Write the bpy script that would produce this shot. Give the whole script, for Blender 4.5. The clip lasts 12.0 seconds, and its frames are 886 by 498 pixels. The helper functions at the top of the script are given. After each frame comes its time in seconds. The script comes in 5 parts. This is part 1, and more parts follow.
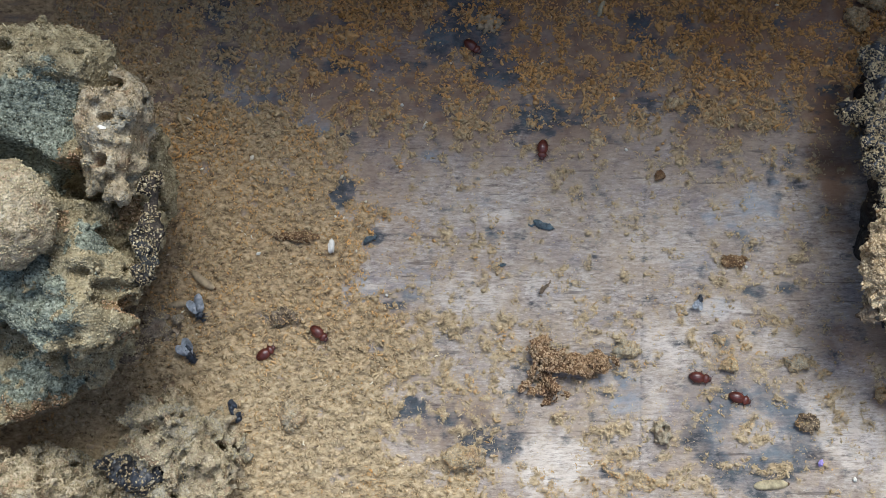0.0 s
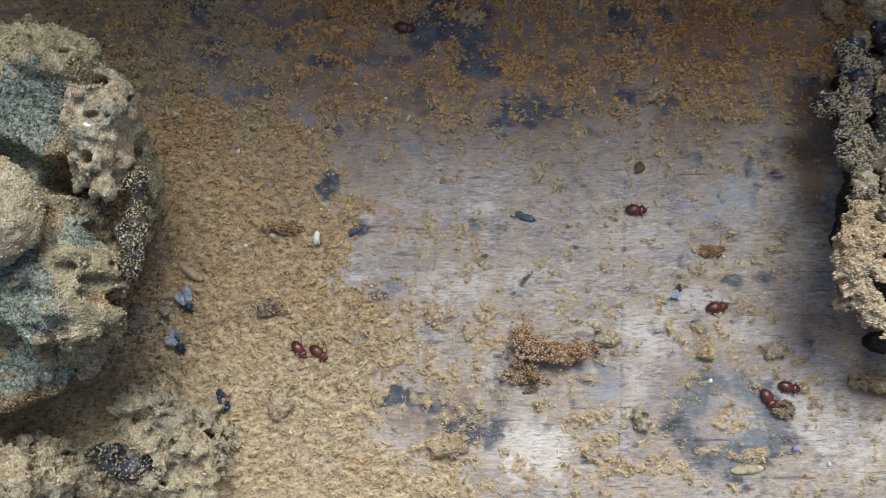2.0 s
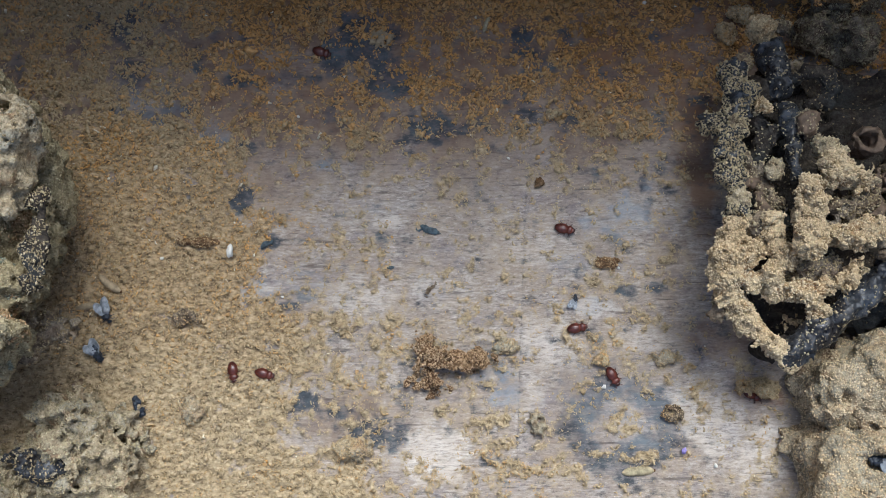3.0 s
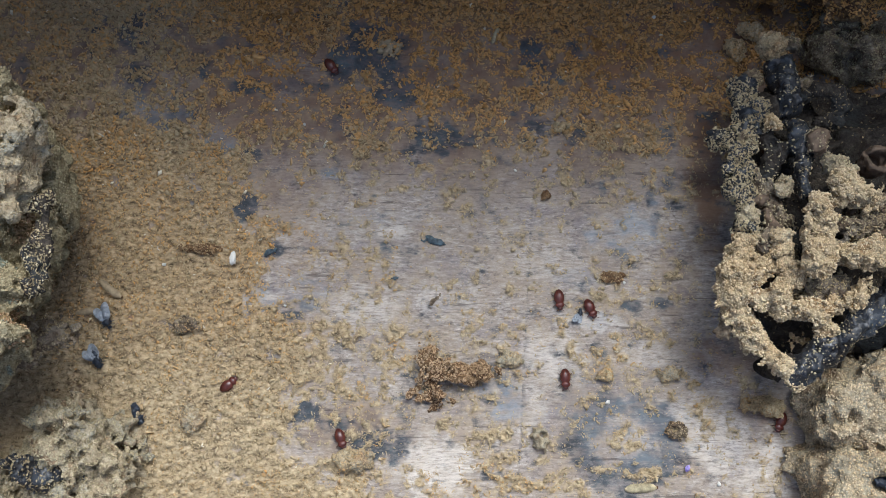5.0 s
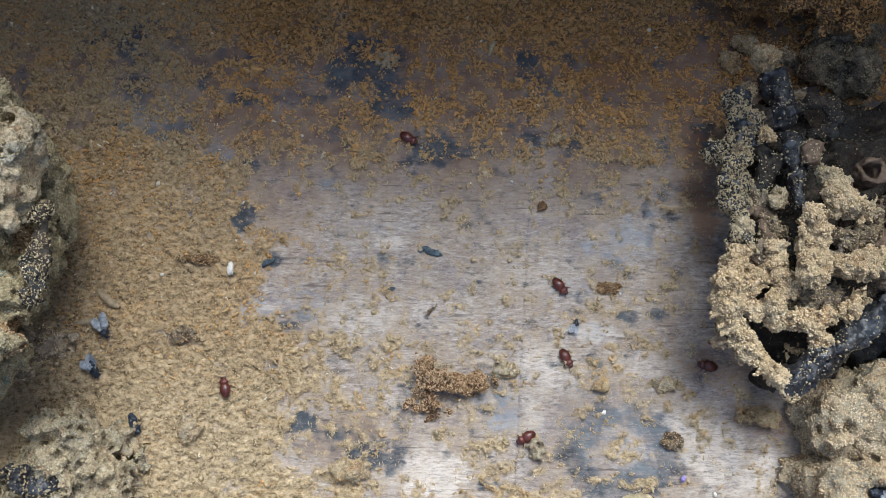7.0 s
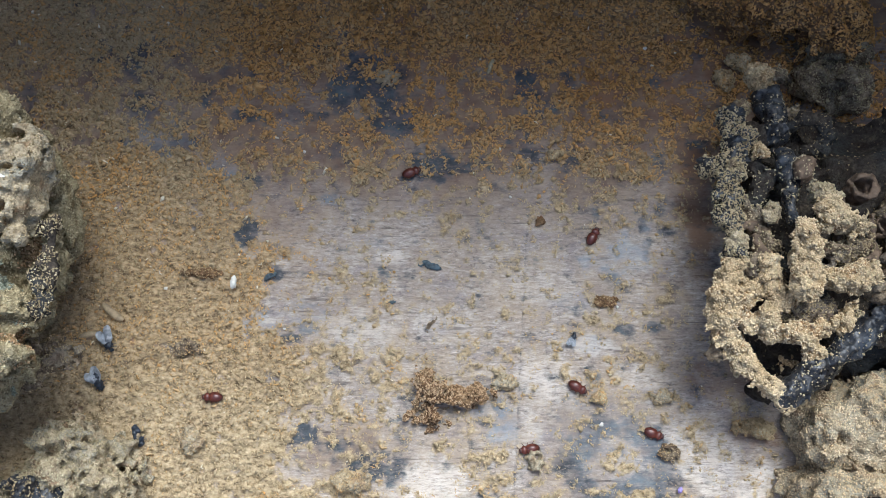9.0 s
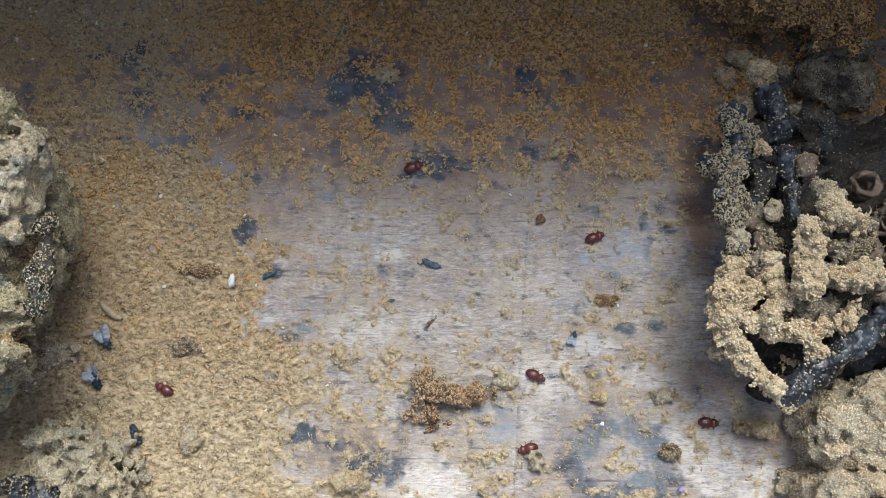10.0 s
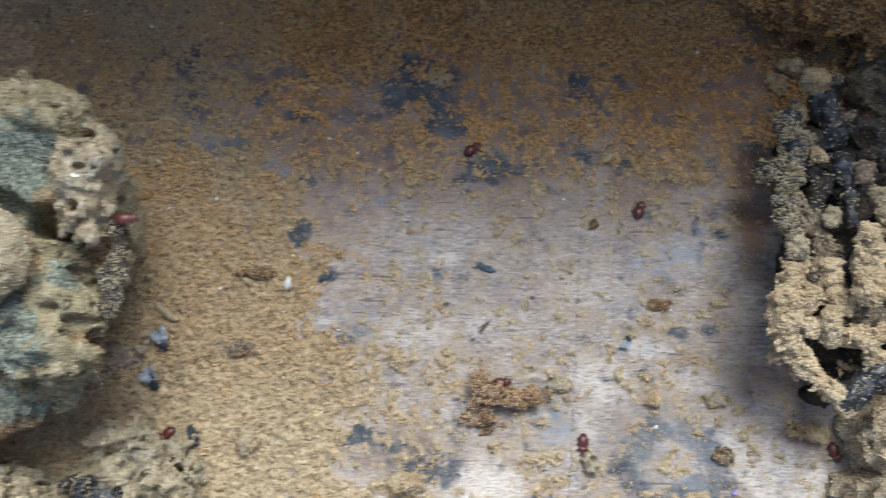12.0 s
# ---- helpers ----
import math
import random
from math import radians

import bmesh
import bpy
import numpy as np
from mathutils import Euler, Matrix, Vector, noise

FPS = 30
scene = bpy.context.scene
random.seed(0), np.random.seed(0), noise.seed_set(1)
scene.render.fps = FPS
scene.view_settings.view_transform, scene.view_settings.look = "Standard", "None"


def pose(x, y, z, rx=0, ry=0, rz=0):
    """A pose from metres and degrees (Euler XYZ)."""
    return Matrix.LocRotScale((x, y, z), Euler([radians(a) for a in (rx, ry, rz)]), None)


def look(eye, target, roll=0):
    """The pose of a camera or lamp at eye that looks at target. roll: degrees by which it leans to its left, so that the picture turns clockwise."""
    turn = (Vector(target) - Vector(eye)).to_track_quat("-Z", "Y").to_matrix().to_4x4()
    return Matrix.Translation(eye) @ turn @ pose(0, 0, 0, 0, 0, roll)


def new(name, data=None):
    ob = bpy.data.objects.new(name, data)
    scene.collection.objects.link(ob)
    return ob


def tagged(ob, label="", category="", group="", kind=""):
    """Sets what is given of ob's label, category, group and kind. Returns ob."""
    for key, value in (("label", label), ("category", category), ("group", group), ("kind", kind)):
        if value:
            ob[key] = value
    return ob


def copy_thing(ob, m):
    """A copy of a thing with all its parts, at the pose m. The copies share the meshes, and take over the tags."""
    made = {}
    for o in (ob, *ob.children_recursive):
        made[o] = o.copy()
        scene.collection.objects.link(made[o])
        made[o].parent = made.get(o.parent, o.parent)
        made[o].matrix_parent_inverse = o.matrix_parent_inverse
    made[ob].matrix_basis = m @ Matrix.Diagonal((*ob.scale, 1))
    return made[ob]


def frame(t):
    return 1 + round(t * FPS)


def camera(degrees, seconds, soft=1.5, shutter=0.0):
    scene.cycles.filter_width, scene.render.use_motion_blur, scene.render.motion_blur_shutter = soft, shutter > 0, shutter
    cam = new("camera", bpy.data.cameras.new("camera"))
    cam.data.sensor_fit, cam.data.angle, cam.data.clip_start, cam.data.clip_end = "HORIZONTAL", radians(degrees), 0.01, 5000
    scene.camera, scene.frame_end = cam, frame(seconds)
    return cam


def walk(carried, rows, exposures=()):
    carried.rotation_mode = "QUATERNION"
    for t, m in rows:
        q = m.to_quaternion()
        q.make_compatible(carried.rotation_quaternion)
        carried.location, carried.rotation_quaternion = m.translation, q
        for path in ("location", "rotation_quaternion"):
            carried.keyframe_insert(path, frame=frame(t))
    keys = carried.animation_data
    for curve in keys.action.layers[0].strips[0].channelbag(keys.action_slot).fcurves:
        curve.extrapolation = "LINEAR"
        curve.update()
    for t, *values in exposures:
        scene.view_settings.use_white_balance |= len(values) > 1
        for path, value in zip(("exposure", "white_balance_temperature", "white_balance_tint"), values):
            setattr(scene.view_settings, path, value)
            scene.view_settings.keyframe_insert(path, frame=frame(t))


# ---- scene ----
MM = 0.001

# ---- camera: a phone held over the floor of an opened nest box ----
cam = camera(52.08, 12.0, soft=0.7, shutter=0.4)
PATH = [
    (0.0, 0.00000, 0.00000, 0.12800, 8.798, 1.615, 0.000),
    (0.5, 0.00056, -0.00040, 0.12766, 8.782, 1.696, -0.015),
    (1.0, 0.00065, -0.00052, 0.12810, 8.686, 1.589, -0.081),
    (1.5, 0.00058, -0.00054, 0.12797, 8.481, 1.538, -0.237),
    (2.0, 0.00214, 0.00049, 0.13038, 7.870, 1.522, -0.274),
    (2.5, 0.00989, 0.00163, 0.13835, 7.402, 1.306, -0.378),
    (3.0, 0.01532, 0.00156, 0.13629, 7.798, 1.149, -0.432),
    (5.0, 0.01371, 0.00182, 0.13540, 8.468, 0.642, 0.595),
    (5.5, 0.01440, 0.00185, 0.13541, 8.559, 0.665, 0.642),
    (6.0, 0.01441, 0.00185, 0.13541, 8.756, 0.664, 0.669),
    (6.5, 0.01426, 0.00126, 0.13577, 9.033, 0.538, 0.639),
    (7.0, 0.01399, 0.00151, 0.13599, 9.235, 0.541, 0.647),
    (9.0, 0.01381, 0.00074, 0.13809, 10.299, 0.441, 0.644),
    (9.5, 0.01355, 0.00105, 0.13781, 10.216, 0.505, 0.643),
    (10.0, 0.01412, 0.00086, 0.13724, 10.203, 0.544, 0.661),
    (10.5, 0.01408, 0.00085, 0.13711, 10.415, 0.472, 0.645),
    (11.0, 0.01423, 0.00083, 0.13710, 10.651, 0.431, 0.647),
    (11.5, 0.01365, 0.00051, 0.13673, 10.786, 0.597, 0.614),
    (11.7, 0.01365, 0.00051, 0.13673, 10.780, 0.597, 0.614),
    (12.0, 0.00495, 0.00080, 0.13840, 10.329, 0.167, 0.968),
]
walk(cam, [(t, pose(x, y, z, rx, ry, rz)) for t, x, y, z, rx, ry, rz in PATH], exposures=[(0.0, 0.53, 5770, 6), (2.5, 0.55, 5770, 6), (6.5, 0.63, 5770, 6), (9.0, 0.83, 5700, 5), (12.0, 0.78, 5700, 5)])

# ---- light: soft daylight falling into the open box ----
SUN_ELEVATION, SUN_TURN = 59.0, 17.0
world = bpy.data.worlds.new("sky")
scene.world = world
world.use_nodes = True
wn = world.node_tree.nodes
sky = wn.new("ShaderNodeTexSky")
sky.sky_type, sky.sun_disc = "NISHITA", False
sky.sun_elevation, sky.sun_rotation = radians(SUN_ELEVATION), radians(SUN_TURN)
sky.dust_density, sky.ozone_density = 4.0, 1.0
world.node_tree.links.new(sky.outputs[0], wn["Background"].inputs[0])
wn["Background"].inputs[1].default_value = 0.13
sun = new("sun", bpy.data.lights.new("sun", "SUN"))
sun.data.energy, sun.data.angle, sun.data.color = 2.0, radians(32), (1.0, 0.99, 0.97)
sun.matrix_world = look((0.072, 0.236, 0.42), (0, 0, 0))


# ---- materials ----
def material(name, rough=0.8, spec=0.3):
    m = bpy.data.materials.new(name)
    m.use_nodes = True
    b = m.node_tree.nodes["Principled BSDF"]
    b.inputs["Roughness"].default_value = rough
    b.inputs["Specular IOR Level"].default_value = spec
    return m, m.node_tree.nodes, m.node_tree.links, b


def tex_noise(nodes, links, coords, scale, detail=4.0, rough=0.6, stretch=(1, 1, 1)):
    mp = nodes.new("ShaderNodeMapping")
    mp.inputs["Scale"].default_value = stretch
    links.new(coords, mp.inputs[0])
    n = nodes.new("ShaderNodeTexNoise")
    n.inputs["Scale"].default_value, n.inputs["Detail"].default_value, n.inputs["Roughness"].default_value = scale, detail, rough
    links.new(mp.outputs[0], n.inputs["Vector"])
    return n.outputs["Fac"]


def ramp(nodes, links, fac, stops):
    r = nodes.new("ShaderNodeValToRGB")
    e = r.color_ramp.elements
    while len(e) < len(stops):
        e.new(0.5)
    for el, (at, col) in zip(e, stops):
        el.position, el.color = at, (*col, 1) if len(col) == 3 else col
    links.new(fac, r.inputs[0])
    return r.outputs[0]


def grey(nodes, links, fac, lo, hi):
    r = nodes.new("ShaderNodeMapRange")
    r.inputs["From Min"].default_value, r.inputs["From Max"].default_value = lo, hi
    links.new(fac, r.inputs["Value"])
    return r.outputs[0]


def mix(nodes, links, fac, a, b, blend="MIX"):
    m = nodes.new("ShaderNodeMix")
    m.data_type, m.blend_type = "RGBA", blend
    for sock, val in ((m.inputs[0], fac), (m.inputs[6], a), (m.inputs[7], b)):
        if isinstance(val, bpy.types.NodeSocket):
            links.new(val, sock)
        elif isinstance(val, tuple):
            sock.default_value = (*val, 1)
        else:
            sock.default_value = val
    return m.outputs[2]


def calc(nodes, links, op, a, b):
    m = nodes.new("ShaderNodeMath")
    m.operation, m.use_clamp = op, True
    for sock, val in zip(m.inputs, (a, b)):
        if isinstance(val, bpy.types.NodeSocket):
            links.new(val, sock)
        else:
            sock.default_value = val
    return m.outputs[0]


def bump(nodes, links, b, height, strength, distance):
    n = nodes.new("ShaderNodeBump")
    n.inputs["Strength"].default_value, n.inputs["Distance"].default_value = strength, distance
    links.new(height, n.inputs["Height"])
    links.new(n.outputs[0], b.inputs["Normal"])


def attribute(nodes, name):
    a = nodes.new("ShaderNodeAttribute")
    a.attribute_name = name
    return a.outputs["Fac"]


def wood_floor():
    m, n, l, b = material("old_nest_board", 0.75, 0.25)
    co = n.new("ShaderNodeTexCoord").outputs["Object"]
    fibre = tex_noise(n, l, co, 3000, 4, 0.75, (0.24, 1, 1))
    streak = tex_noise(n, l, co, 420, 5, 0.65, (0.22, 1, 1))
    cloud = tex_noise(n, l, co, 90, 5, 0.6)
    fine = tex_noise(n, l, co, 1500, 3, 0.6)
    wood = ramp(n, l, fibre, [(0.27, (0.10, 0.08, 0.068)), (0.42, (0.29, 0.247, 0.212)), (0.56, (0.43, 0.375, 0.322)), (0.72, (0.68, 0.62, 0.54))])
    wood = mix(n, l, calc(n, l, "MULTIPLY", grey(n, l, streak, 0.50, 0.66), 0.35), wood, (0.20, 0.175, 0.185))
    violet = tex_noise(n, l, co, 170, 5, 0.65, (0.6, 1, 1))
    wood = mix(n, l, calc(n, l, "MULTIPLY", grey(n, l, violet, 0.52, 0.66), 0.6), wood, (0.19, 0.17, 0.195))
    wood = mix(n, l, calc(n, l, "MULTIPLY", grey(n, l, cloud, 0.45, 0.62), 0.5), wood, (0.34, 0.265, 0.19))
    flecks = tex_noise(n, l, co, 2300, 3, 0.7, (0.5, 1, 1))
    wood = mix(n, l, calc(n, l, "MULTIPLY", grey(n, l, flecks, 0.57, 0.66), 0.75), wood, (0.14, 0.11, 0.09))
    wood = mix(n, l, calc(n, l, "MULTIPLY", grey(n, l, flecks, 0.42, 0.34), 0.6), wood, (0.60, 0.53, 0.45))
    pale = calc(n, l, "MULTIPLY", attribute(n, "pale"), grey(n, l, fibre, 0.30, 0.55))
    wood = mix(n, l, pale, wood, (0.68, 0.62, 0.54))
    # brown damp stain, with shade painted into the same colour
    damp_shade = calc(n, l, "MULTIPLY", attribute(n, "damp_shade"), grey(n, l, cloud, 0.15, 0.5))
    wood = mix(n, l, calc(n, l, "MULTIPLY", damp_shade, 0.88), wood, (0.118, 0.075, 0.056))
    mott = tex_noise(n, l, co, 520, 5, 0.7, (0.55, 1, 1))
    raw = n.new("ShaderNodeMath")
    raw.operation = "MULTIPLY_ADD"
    l.new(mott, raw.inputs[0])
    raw.inputs[1].default_value, raw.inputs[2].default_value = 4.2, -2.2
    edge = n.new("ShaderNodeMath")
    edge.operation = "ADD"
    l.new(attribute(n, "stain"), edge.inputs[0])
    l.new(raw.outputs[0], edge.inputs[1])
    edge = edge.outputs[0]
    mat = tex_noise(n, l, co, 1700, 5, 0.62, (0.6, 1, 1))
    dust = ramp(n, l, mat, [(0.32, (0.11, 0.075, 0.040)), (0.45, (0.35, 0.265, 0.150)), (0.57, (0.48, 0.375, 0.225)), (0.70, (0.62, 0.505, 0.325))])
    dust = mix(n, l, calc(n, l, "MULTIPLY", attribute(n, "warm"), 0.85), dust, ramp(n, l, mat, [(0.30, (0.06, 0.030, 0.012)), (0.46, (0.20, 0.105, 0.036)), (0.58, (0.36, 0.195, 0.065)), (0.72, (0.48, 0.30, 0.12))]))
    cover = grey(n, l, calc(n, l, "MULTIPLY", attribute(n, "dust"), calc(n, l, "ADD", mat, 0.45)), 0.56, 0.80)
    haze = tex_noise(n, l, co, 260, 6, 0.7)
    wood = mix(n, l, calc(n, l, "MULTIPLY", grey(n, l, haze, 0.40, 0.62), 0.38), wood, (0.44, 0.345, 0.235))
    film = calc(n, l, "MULTIPLY", grey(n, l, attribute(n, "dust"), 0.22, 0.7), grey(n, l, mott, 0.35, 0.6))
    wood = mix(n, l, calc(n, l, "MULTIPLY", film, 0.42), wood, (0.40, 0.285, 0.155))
    sift = calc(n, l, "MULTIPLY", grey(n, l, attribute(n, "dust"), 0.12, 0.4), grey(n, l, fine, 0.46, 0.62))
    wood = mix(n, l, calc(n, l, "MULTIPLY", sift, 0.5), wood, (0.46, 0.36, 0.22))
    crack = grey(n, l, tex_noise(n, l, co, 1100, 3, 0.6, (0.09, 1, 1)), 0.37, 0.31)
    wood = mix(n, l, calc(n, l, "MULTIPLY", crack, 0.6), wood, (0.055, 0.042, 0.036))
    rusty = calc(n, l, "MULTIPLY", calc(n, l, "ADD", attribute(n, "rust"), calc(n, l, "MULTIPLY", attribute(n, "warm"), 0.45)), grey(n, l, cloud, 0.25, 0.6))
    wood = mix(n, l, calc(n, l, "MULTIPLY", rusty, 0.95), wood, (0.24, 0.125, 0.062))
    blue = ramp(n, l, haze, [(0.36, (0.028, 0.033, 0.038)), (0.52, (0.050, 0.064, 0.074)), (0.66, (0.105, 0.135, 0.145))])
    wash = grey(n, l, attribute(n, "stain"), 0.2, 0.85)
    wood = mix(n, l, calc(n, l, "MULTIPLY", calc(n, l, "MULTIPLY", wash, grey(n, l, streak, 0.25, 0.5)), 0.62), wood, (0.105, 0.105, 0.12))
    broken = calc(n, l, "MULTIPLY", grey(n, l, edge, 0.15, 0.85), calc(n, l, "ADD", grey(n, l, flecks, 0.40, 0.56), 0.45))
    wood = mix(n, l, calc(n, l, "MULTIPLY", broken, 0.9), wood, blue)
    bloom = calc(n, l, "MULTIPLY", attribute(n, "bloom"), grey(n, l, mott, 0.36, 0.58))
    wood = mix(n, l, calc(n, l, "MULTIPLY", bloom, 0.7), wood, (0.31, 0.335, 0.36))
    col = mix(n, l, cover, wood, dust)
    l.new(col, b.inputs["Base Color"])
    bump(n, l, b, calc(n, l, "ADD", calc(n, l, "MULTIPLY", fibre, 0.6), calc(n, l, "MULTIPLY", fine, 0.4)), 0.7, 0.00025)
    return m


def grains(nodes, links, coords, scale):
    """Packed sand-like grains: a tone for each grain, its height, and the gaps between grains."""
    v = nodes.new("ShaderNodeTexVoronoi")
    v.inputs["Scale"].default_value = scale
    warp = nodes.new("ShaderNodeTexNoise")
    warp.inputs["Scale"].default_value, warp.inputs["Detail"].default_value = scale * 0.8, 2.0
    links.new(coords, warp.inputs["Vector"])
    shift = nodes.new("ShaderNodeVectorMath")
    shift.operation = "MULTIPLY_ADD"
    links.new(warp.outputs["Color"], shift.inputs[0])
    shift.inputs[1].default_value = (0.5 / scale,) * 3
    links.new(coords, shift.inputs[2])
    links.new(shift.outputs[0], v.inputs["Vector"])
    return v.outputs["Color"], grey(nodes, links, v.outputs["Distance"], 0.75, 0.0), grey(nodes, links, v.outputs["Distance"], 0.45, 0.75)


def crumb_material(name, stops):
    """Frass and dust crumbs: each crumb takes its own tone."""
    m, n, l, b = material(name, 1.0, 0.03)
    co = n.new("ShaderNodeTexCoord").outputs["Object"]
    col = ramp(n, l, attribute(n, "tone"), stops)
    fine = tex_noise(n, l, co, 2600, 3, 0.65)
    col = mix(n, l, calc(n, l, "MULTIPLY", grey(n, l, fine, 0.55, 0.35), 0.3), col, (0.10, 0.06, 0.03))
    l.new(col, b.inputs["Base Color"])
    bump(n, l, b, fine, 0.5, 0.0001)
    return m


def clod_material(name, low, mid, high, blot, blot_amount=0.5, rough=0.88, scale=160.0):
    """Crumbly nest earth: three tones by clumps and a fourth in blotches."""
    m, n, l, b = material(name, rough, 0.2)
    co = n.new("ShaderNodeTexCoord").outputs["Object"]
    big, mids, fine = (tex_noise(n, l, co, s, 5, 0.62) for s in (scale, scale * 4, scale * 13))
    col = ramp(n, l, mids, [(0.30, low), (0.5, mid), (0.68, high)])
    col = mix(n, l, calc(n, l, "MULTIPLY", grey(n, l, big, 0.48, 0.62), blot_amount), col, blot)
    brown = tex_noise(n, l, co, scale * 2.3, 4, 0.6)
    col = mix(n, l, calc(n, l, "MULTIPLY", grey(n, l, brown, 0.55, 0.66), 0.6), col, (low[0] * 1.25, low[1] * 0.95, low[2] * 0.8))
    col = mix(n, l, calc(n, l, "MULTIPLY", grey(n, l, fine, 0.52, 0.3), 0.7), col, tuple(v * 0.25 for v in low))
    col = mix(n, l, calc(n, l, "MULTIPLY", grey(n, l, fine, 0.60, 0.78), 0.55), col, tuple(min(1, v * 1.35) for v in high))
    tone, dome, gap = grains(n, l, co, 3600)
    col = mix(n, l, 0.8, col, ramp(n, l, tone, [(0.22, (0.78, 0.76, 0.73)), (0.45, (1.0, 1.0, 1.0)), (0.75, (1.0, 1.0, 1.0))]), "MULTIPLY")
    col = mix(n, l, calc(n, l, "MULTIPLY", gap, 0.22), col, tuple(v * 0.5 for v in low))
    l.new(col, b.inputs["Base Color"])
    bump(n, l, b, calc(n, l, "ADD", calc(n, l, "MULTIPLY", mids, 0.5), calc(n, l, "MULTIPLY", dome, 0.22)), 1.0, 0.0005)
    return m


def zoned_comb():
    """Comb earth with mouldy and rusty zones of their own outline; mould tone also paints south-side shade."""
    m, n, l, b = material("zoned_comb", 0.95, 0.08)
    co = n.new("ShaderNodeTexCoord").outputs["Object"]
    mids, fine = tex_noise(n, l, co, 500, 5, 0.65), tex_noise(n, l, co, 2100, 4, 0.65)
    tan = ramp(n, l, mids, [(0.30, (0.17, 0.135, 0.075)), (0.5, (0.36, 0.30, 0.175)), (0.68, (0.52, 0.45, 0.28))])
    mould_shade = ramp(n, l, fine, [(0.30, (0.065, 0.072, 0.055)), (0.5, (0.225, 0.245, 0.185)), (0.66, (0.43, 0.45, 0.345))])
    rust = ramp(n, l, fine, [(0.30, (0.08, 0.046, 0.022)), (0.5, (0.25, 0.17, 0.085)), (0.68, (0.42, 0.32, 0.17))])
    col = mix(n, l, grey(n, l, calc(n, l, "MULTIPLY", attribute(n, "mould_shade"), calc(n, l, "ADD", mids, 0.5)), 0.3, 0.6), tan, mould_shade)
    col = mix(n, l, grey(n, l, calc(n, l, "MULTIPLY", attribute(n, "rust"), calc(n, l, "ADD", mids, 0.5)), 0.35, 0.7), col, rust)
    col = mix(n, l, calc(n, l, "MULTIPLY", grey(n, l, fine, 0.45, 0.28), 0.7), col, (0.04, 0.032, 0.02))
    tone, dome, gap = grains(n, l, co, 3600)
    col = mix(n, l, 0.8, col, ramp(n, l, tone, [(0.22, (0.78, 0.77, 0.74)), (0.45, (1.0, 1.0, 1.0)), (0.75, (1.0, 1.0, 1.0))]), "MULTIPLY")
    col = mix(n, l, calc(n, l, "MULTIPLY", gap, 0.22), col, (0.045, 0.04, 0.028))
    l.new(col, b.inputs["Base Color"])
    bump(n, l, b, calc(n, l, "ADD", calc(n, l, "MULTIPLY", mids, 0.5), calc(n, l, "MULTIPLY", dome, 0.22)), 1.0, 0.0005)
    return m


def resin_material():
    m, n, l, b = material("dark_resin", 0.35, 0.5)
    co = n.new("ShaderNodeTexCoord").outputs["Object"]
    big, fine = tex_noise(n, l, co, 240, 4), tex_noise(n, l, co, 2200, 3)
    col = ramp(n, l, big, [(0.35, (0.012, 0.011, 0.012)), (0.55, (0.032, 0.035, 0.040)), (0.7, (0.062, 0.072, 0.084))])
    col = mix(n, l, calc(n, l, "MULTIPLY", grey(n, l, fine, 0.60, 0.70), 0.8), col, (0.32, 0.26, 0.16))
    l.new(col, b.inputs["Base Color"])
    l.new(grey(n, l, fine, 0.2, 0.9), b.inputs["Roughness"])
    bump(n, l, b, fine, 0.5, 0.0002)
    return m


def plain(name, colour, rough, spec=0.5, vary=0.35, scale=900.0, metal=0.0):
    m, n, l, b = material(name, rough, spec)
    co = n.new("ShaderNodeTexCoord").outputs["Object"]
    f = tex_noise(n, l, co, scale, 4)
    dark = tuple(c * (1 - vary) for c in colour)
    lite = tuple(min(1, c * (1 + vary)) for c in colour)
    l.new(ramp(n, l, f, [(0.35, dark), (0.65, lite)]), b.inputs["Base Color"])
    b.inputs["Metallic"].default_value = metal
    bump(n, l, b, f, 0.25, 0.0001)
    return m


FLOOR_MAT = wood_floor()
FRASS = crumb_material("frass_crumbs", [(0.0, (0.20, 0.095, 0.03)), (0.25, (0.71, 0.395, 0.135)), (0.5, (0.49, 0.375, 0.215)), (0.8, (0.58, 0.475, 0.31)), (1.0, (0.82, 0.75, 0.58))])
DUST = crumb_material("comb_dust", [(0.0, (0.13, 0.10, 0.06)), (0.35, (0.38, 0.30, 0.175)), (0.7, (0.58, 0.49, 0.31)), (1.0, (0.78, 0.71, 0.54))])
SAND = clod_material("sandy_comb", (0.28, 0.215, 0.13), (0.50, 0.41, 0.265), (0.65, 0.56, 0.39), (0.24, 0.26, 0.23), 0.55)
BROWN = clod_material("brown_comb", (0.08, 0.055, 0.036), (0.25, 0.19, 0.125), (0.45, 0.37, 0.25), (0.15, 0.15, 0.145), 0.5)
OCHRE = clod_material("ochre_comb", (0.27, 0.19, 0.095), (0.56, 0.445, 0.26), (0.70, 0.59, 0.39), (0.40, 0.26, 0.12), 0.5)
# dark comb earth, made near-black to carry the gloom below the open comb
DARKCOMB_SHADE = clod_material("dark_comb_shade", (0.026, 0.022, 0.019), (0.060, 0.050, 0.040), (0.125, 0.10, 0.072), (0.045, 0.056, 0.060), 0.6)
RUST = clod_material("rusty_frass", (0.08, 0.042, 0.022), (0.24, 0.145, 0.07), (0.42, 0.29, 0.16), (0.15, 0.075, 0.04), 0.6, scale=300.0)
RESIN = resin_material()
ZONED = zoned_comb()
WALL = plain("raw_box_wood", (0.17, 0.14, 0.115), 0.8, 0.2, 0.4, 60.0)
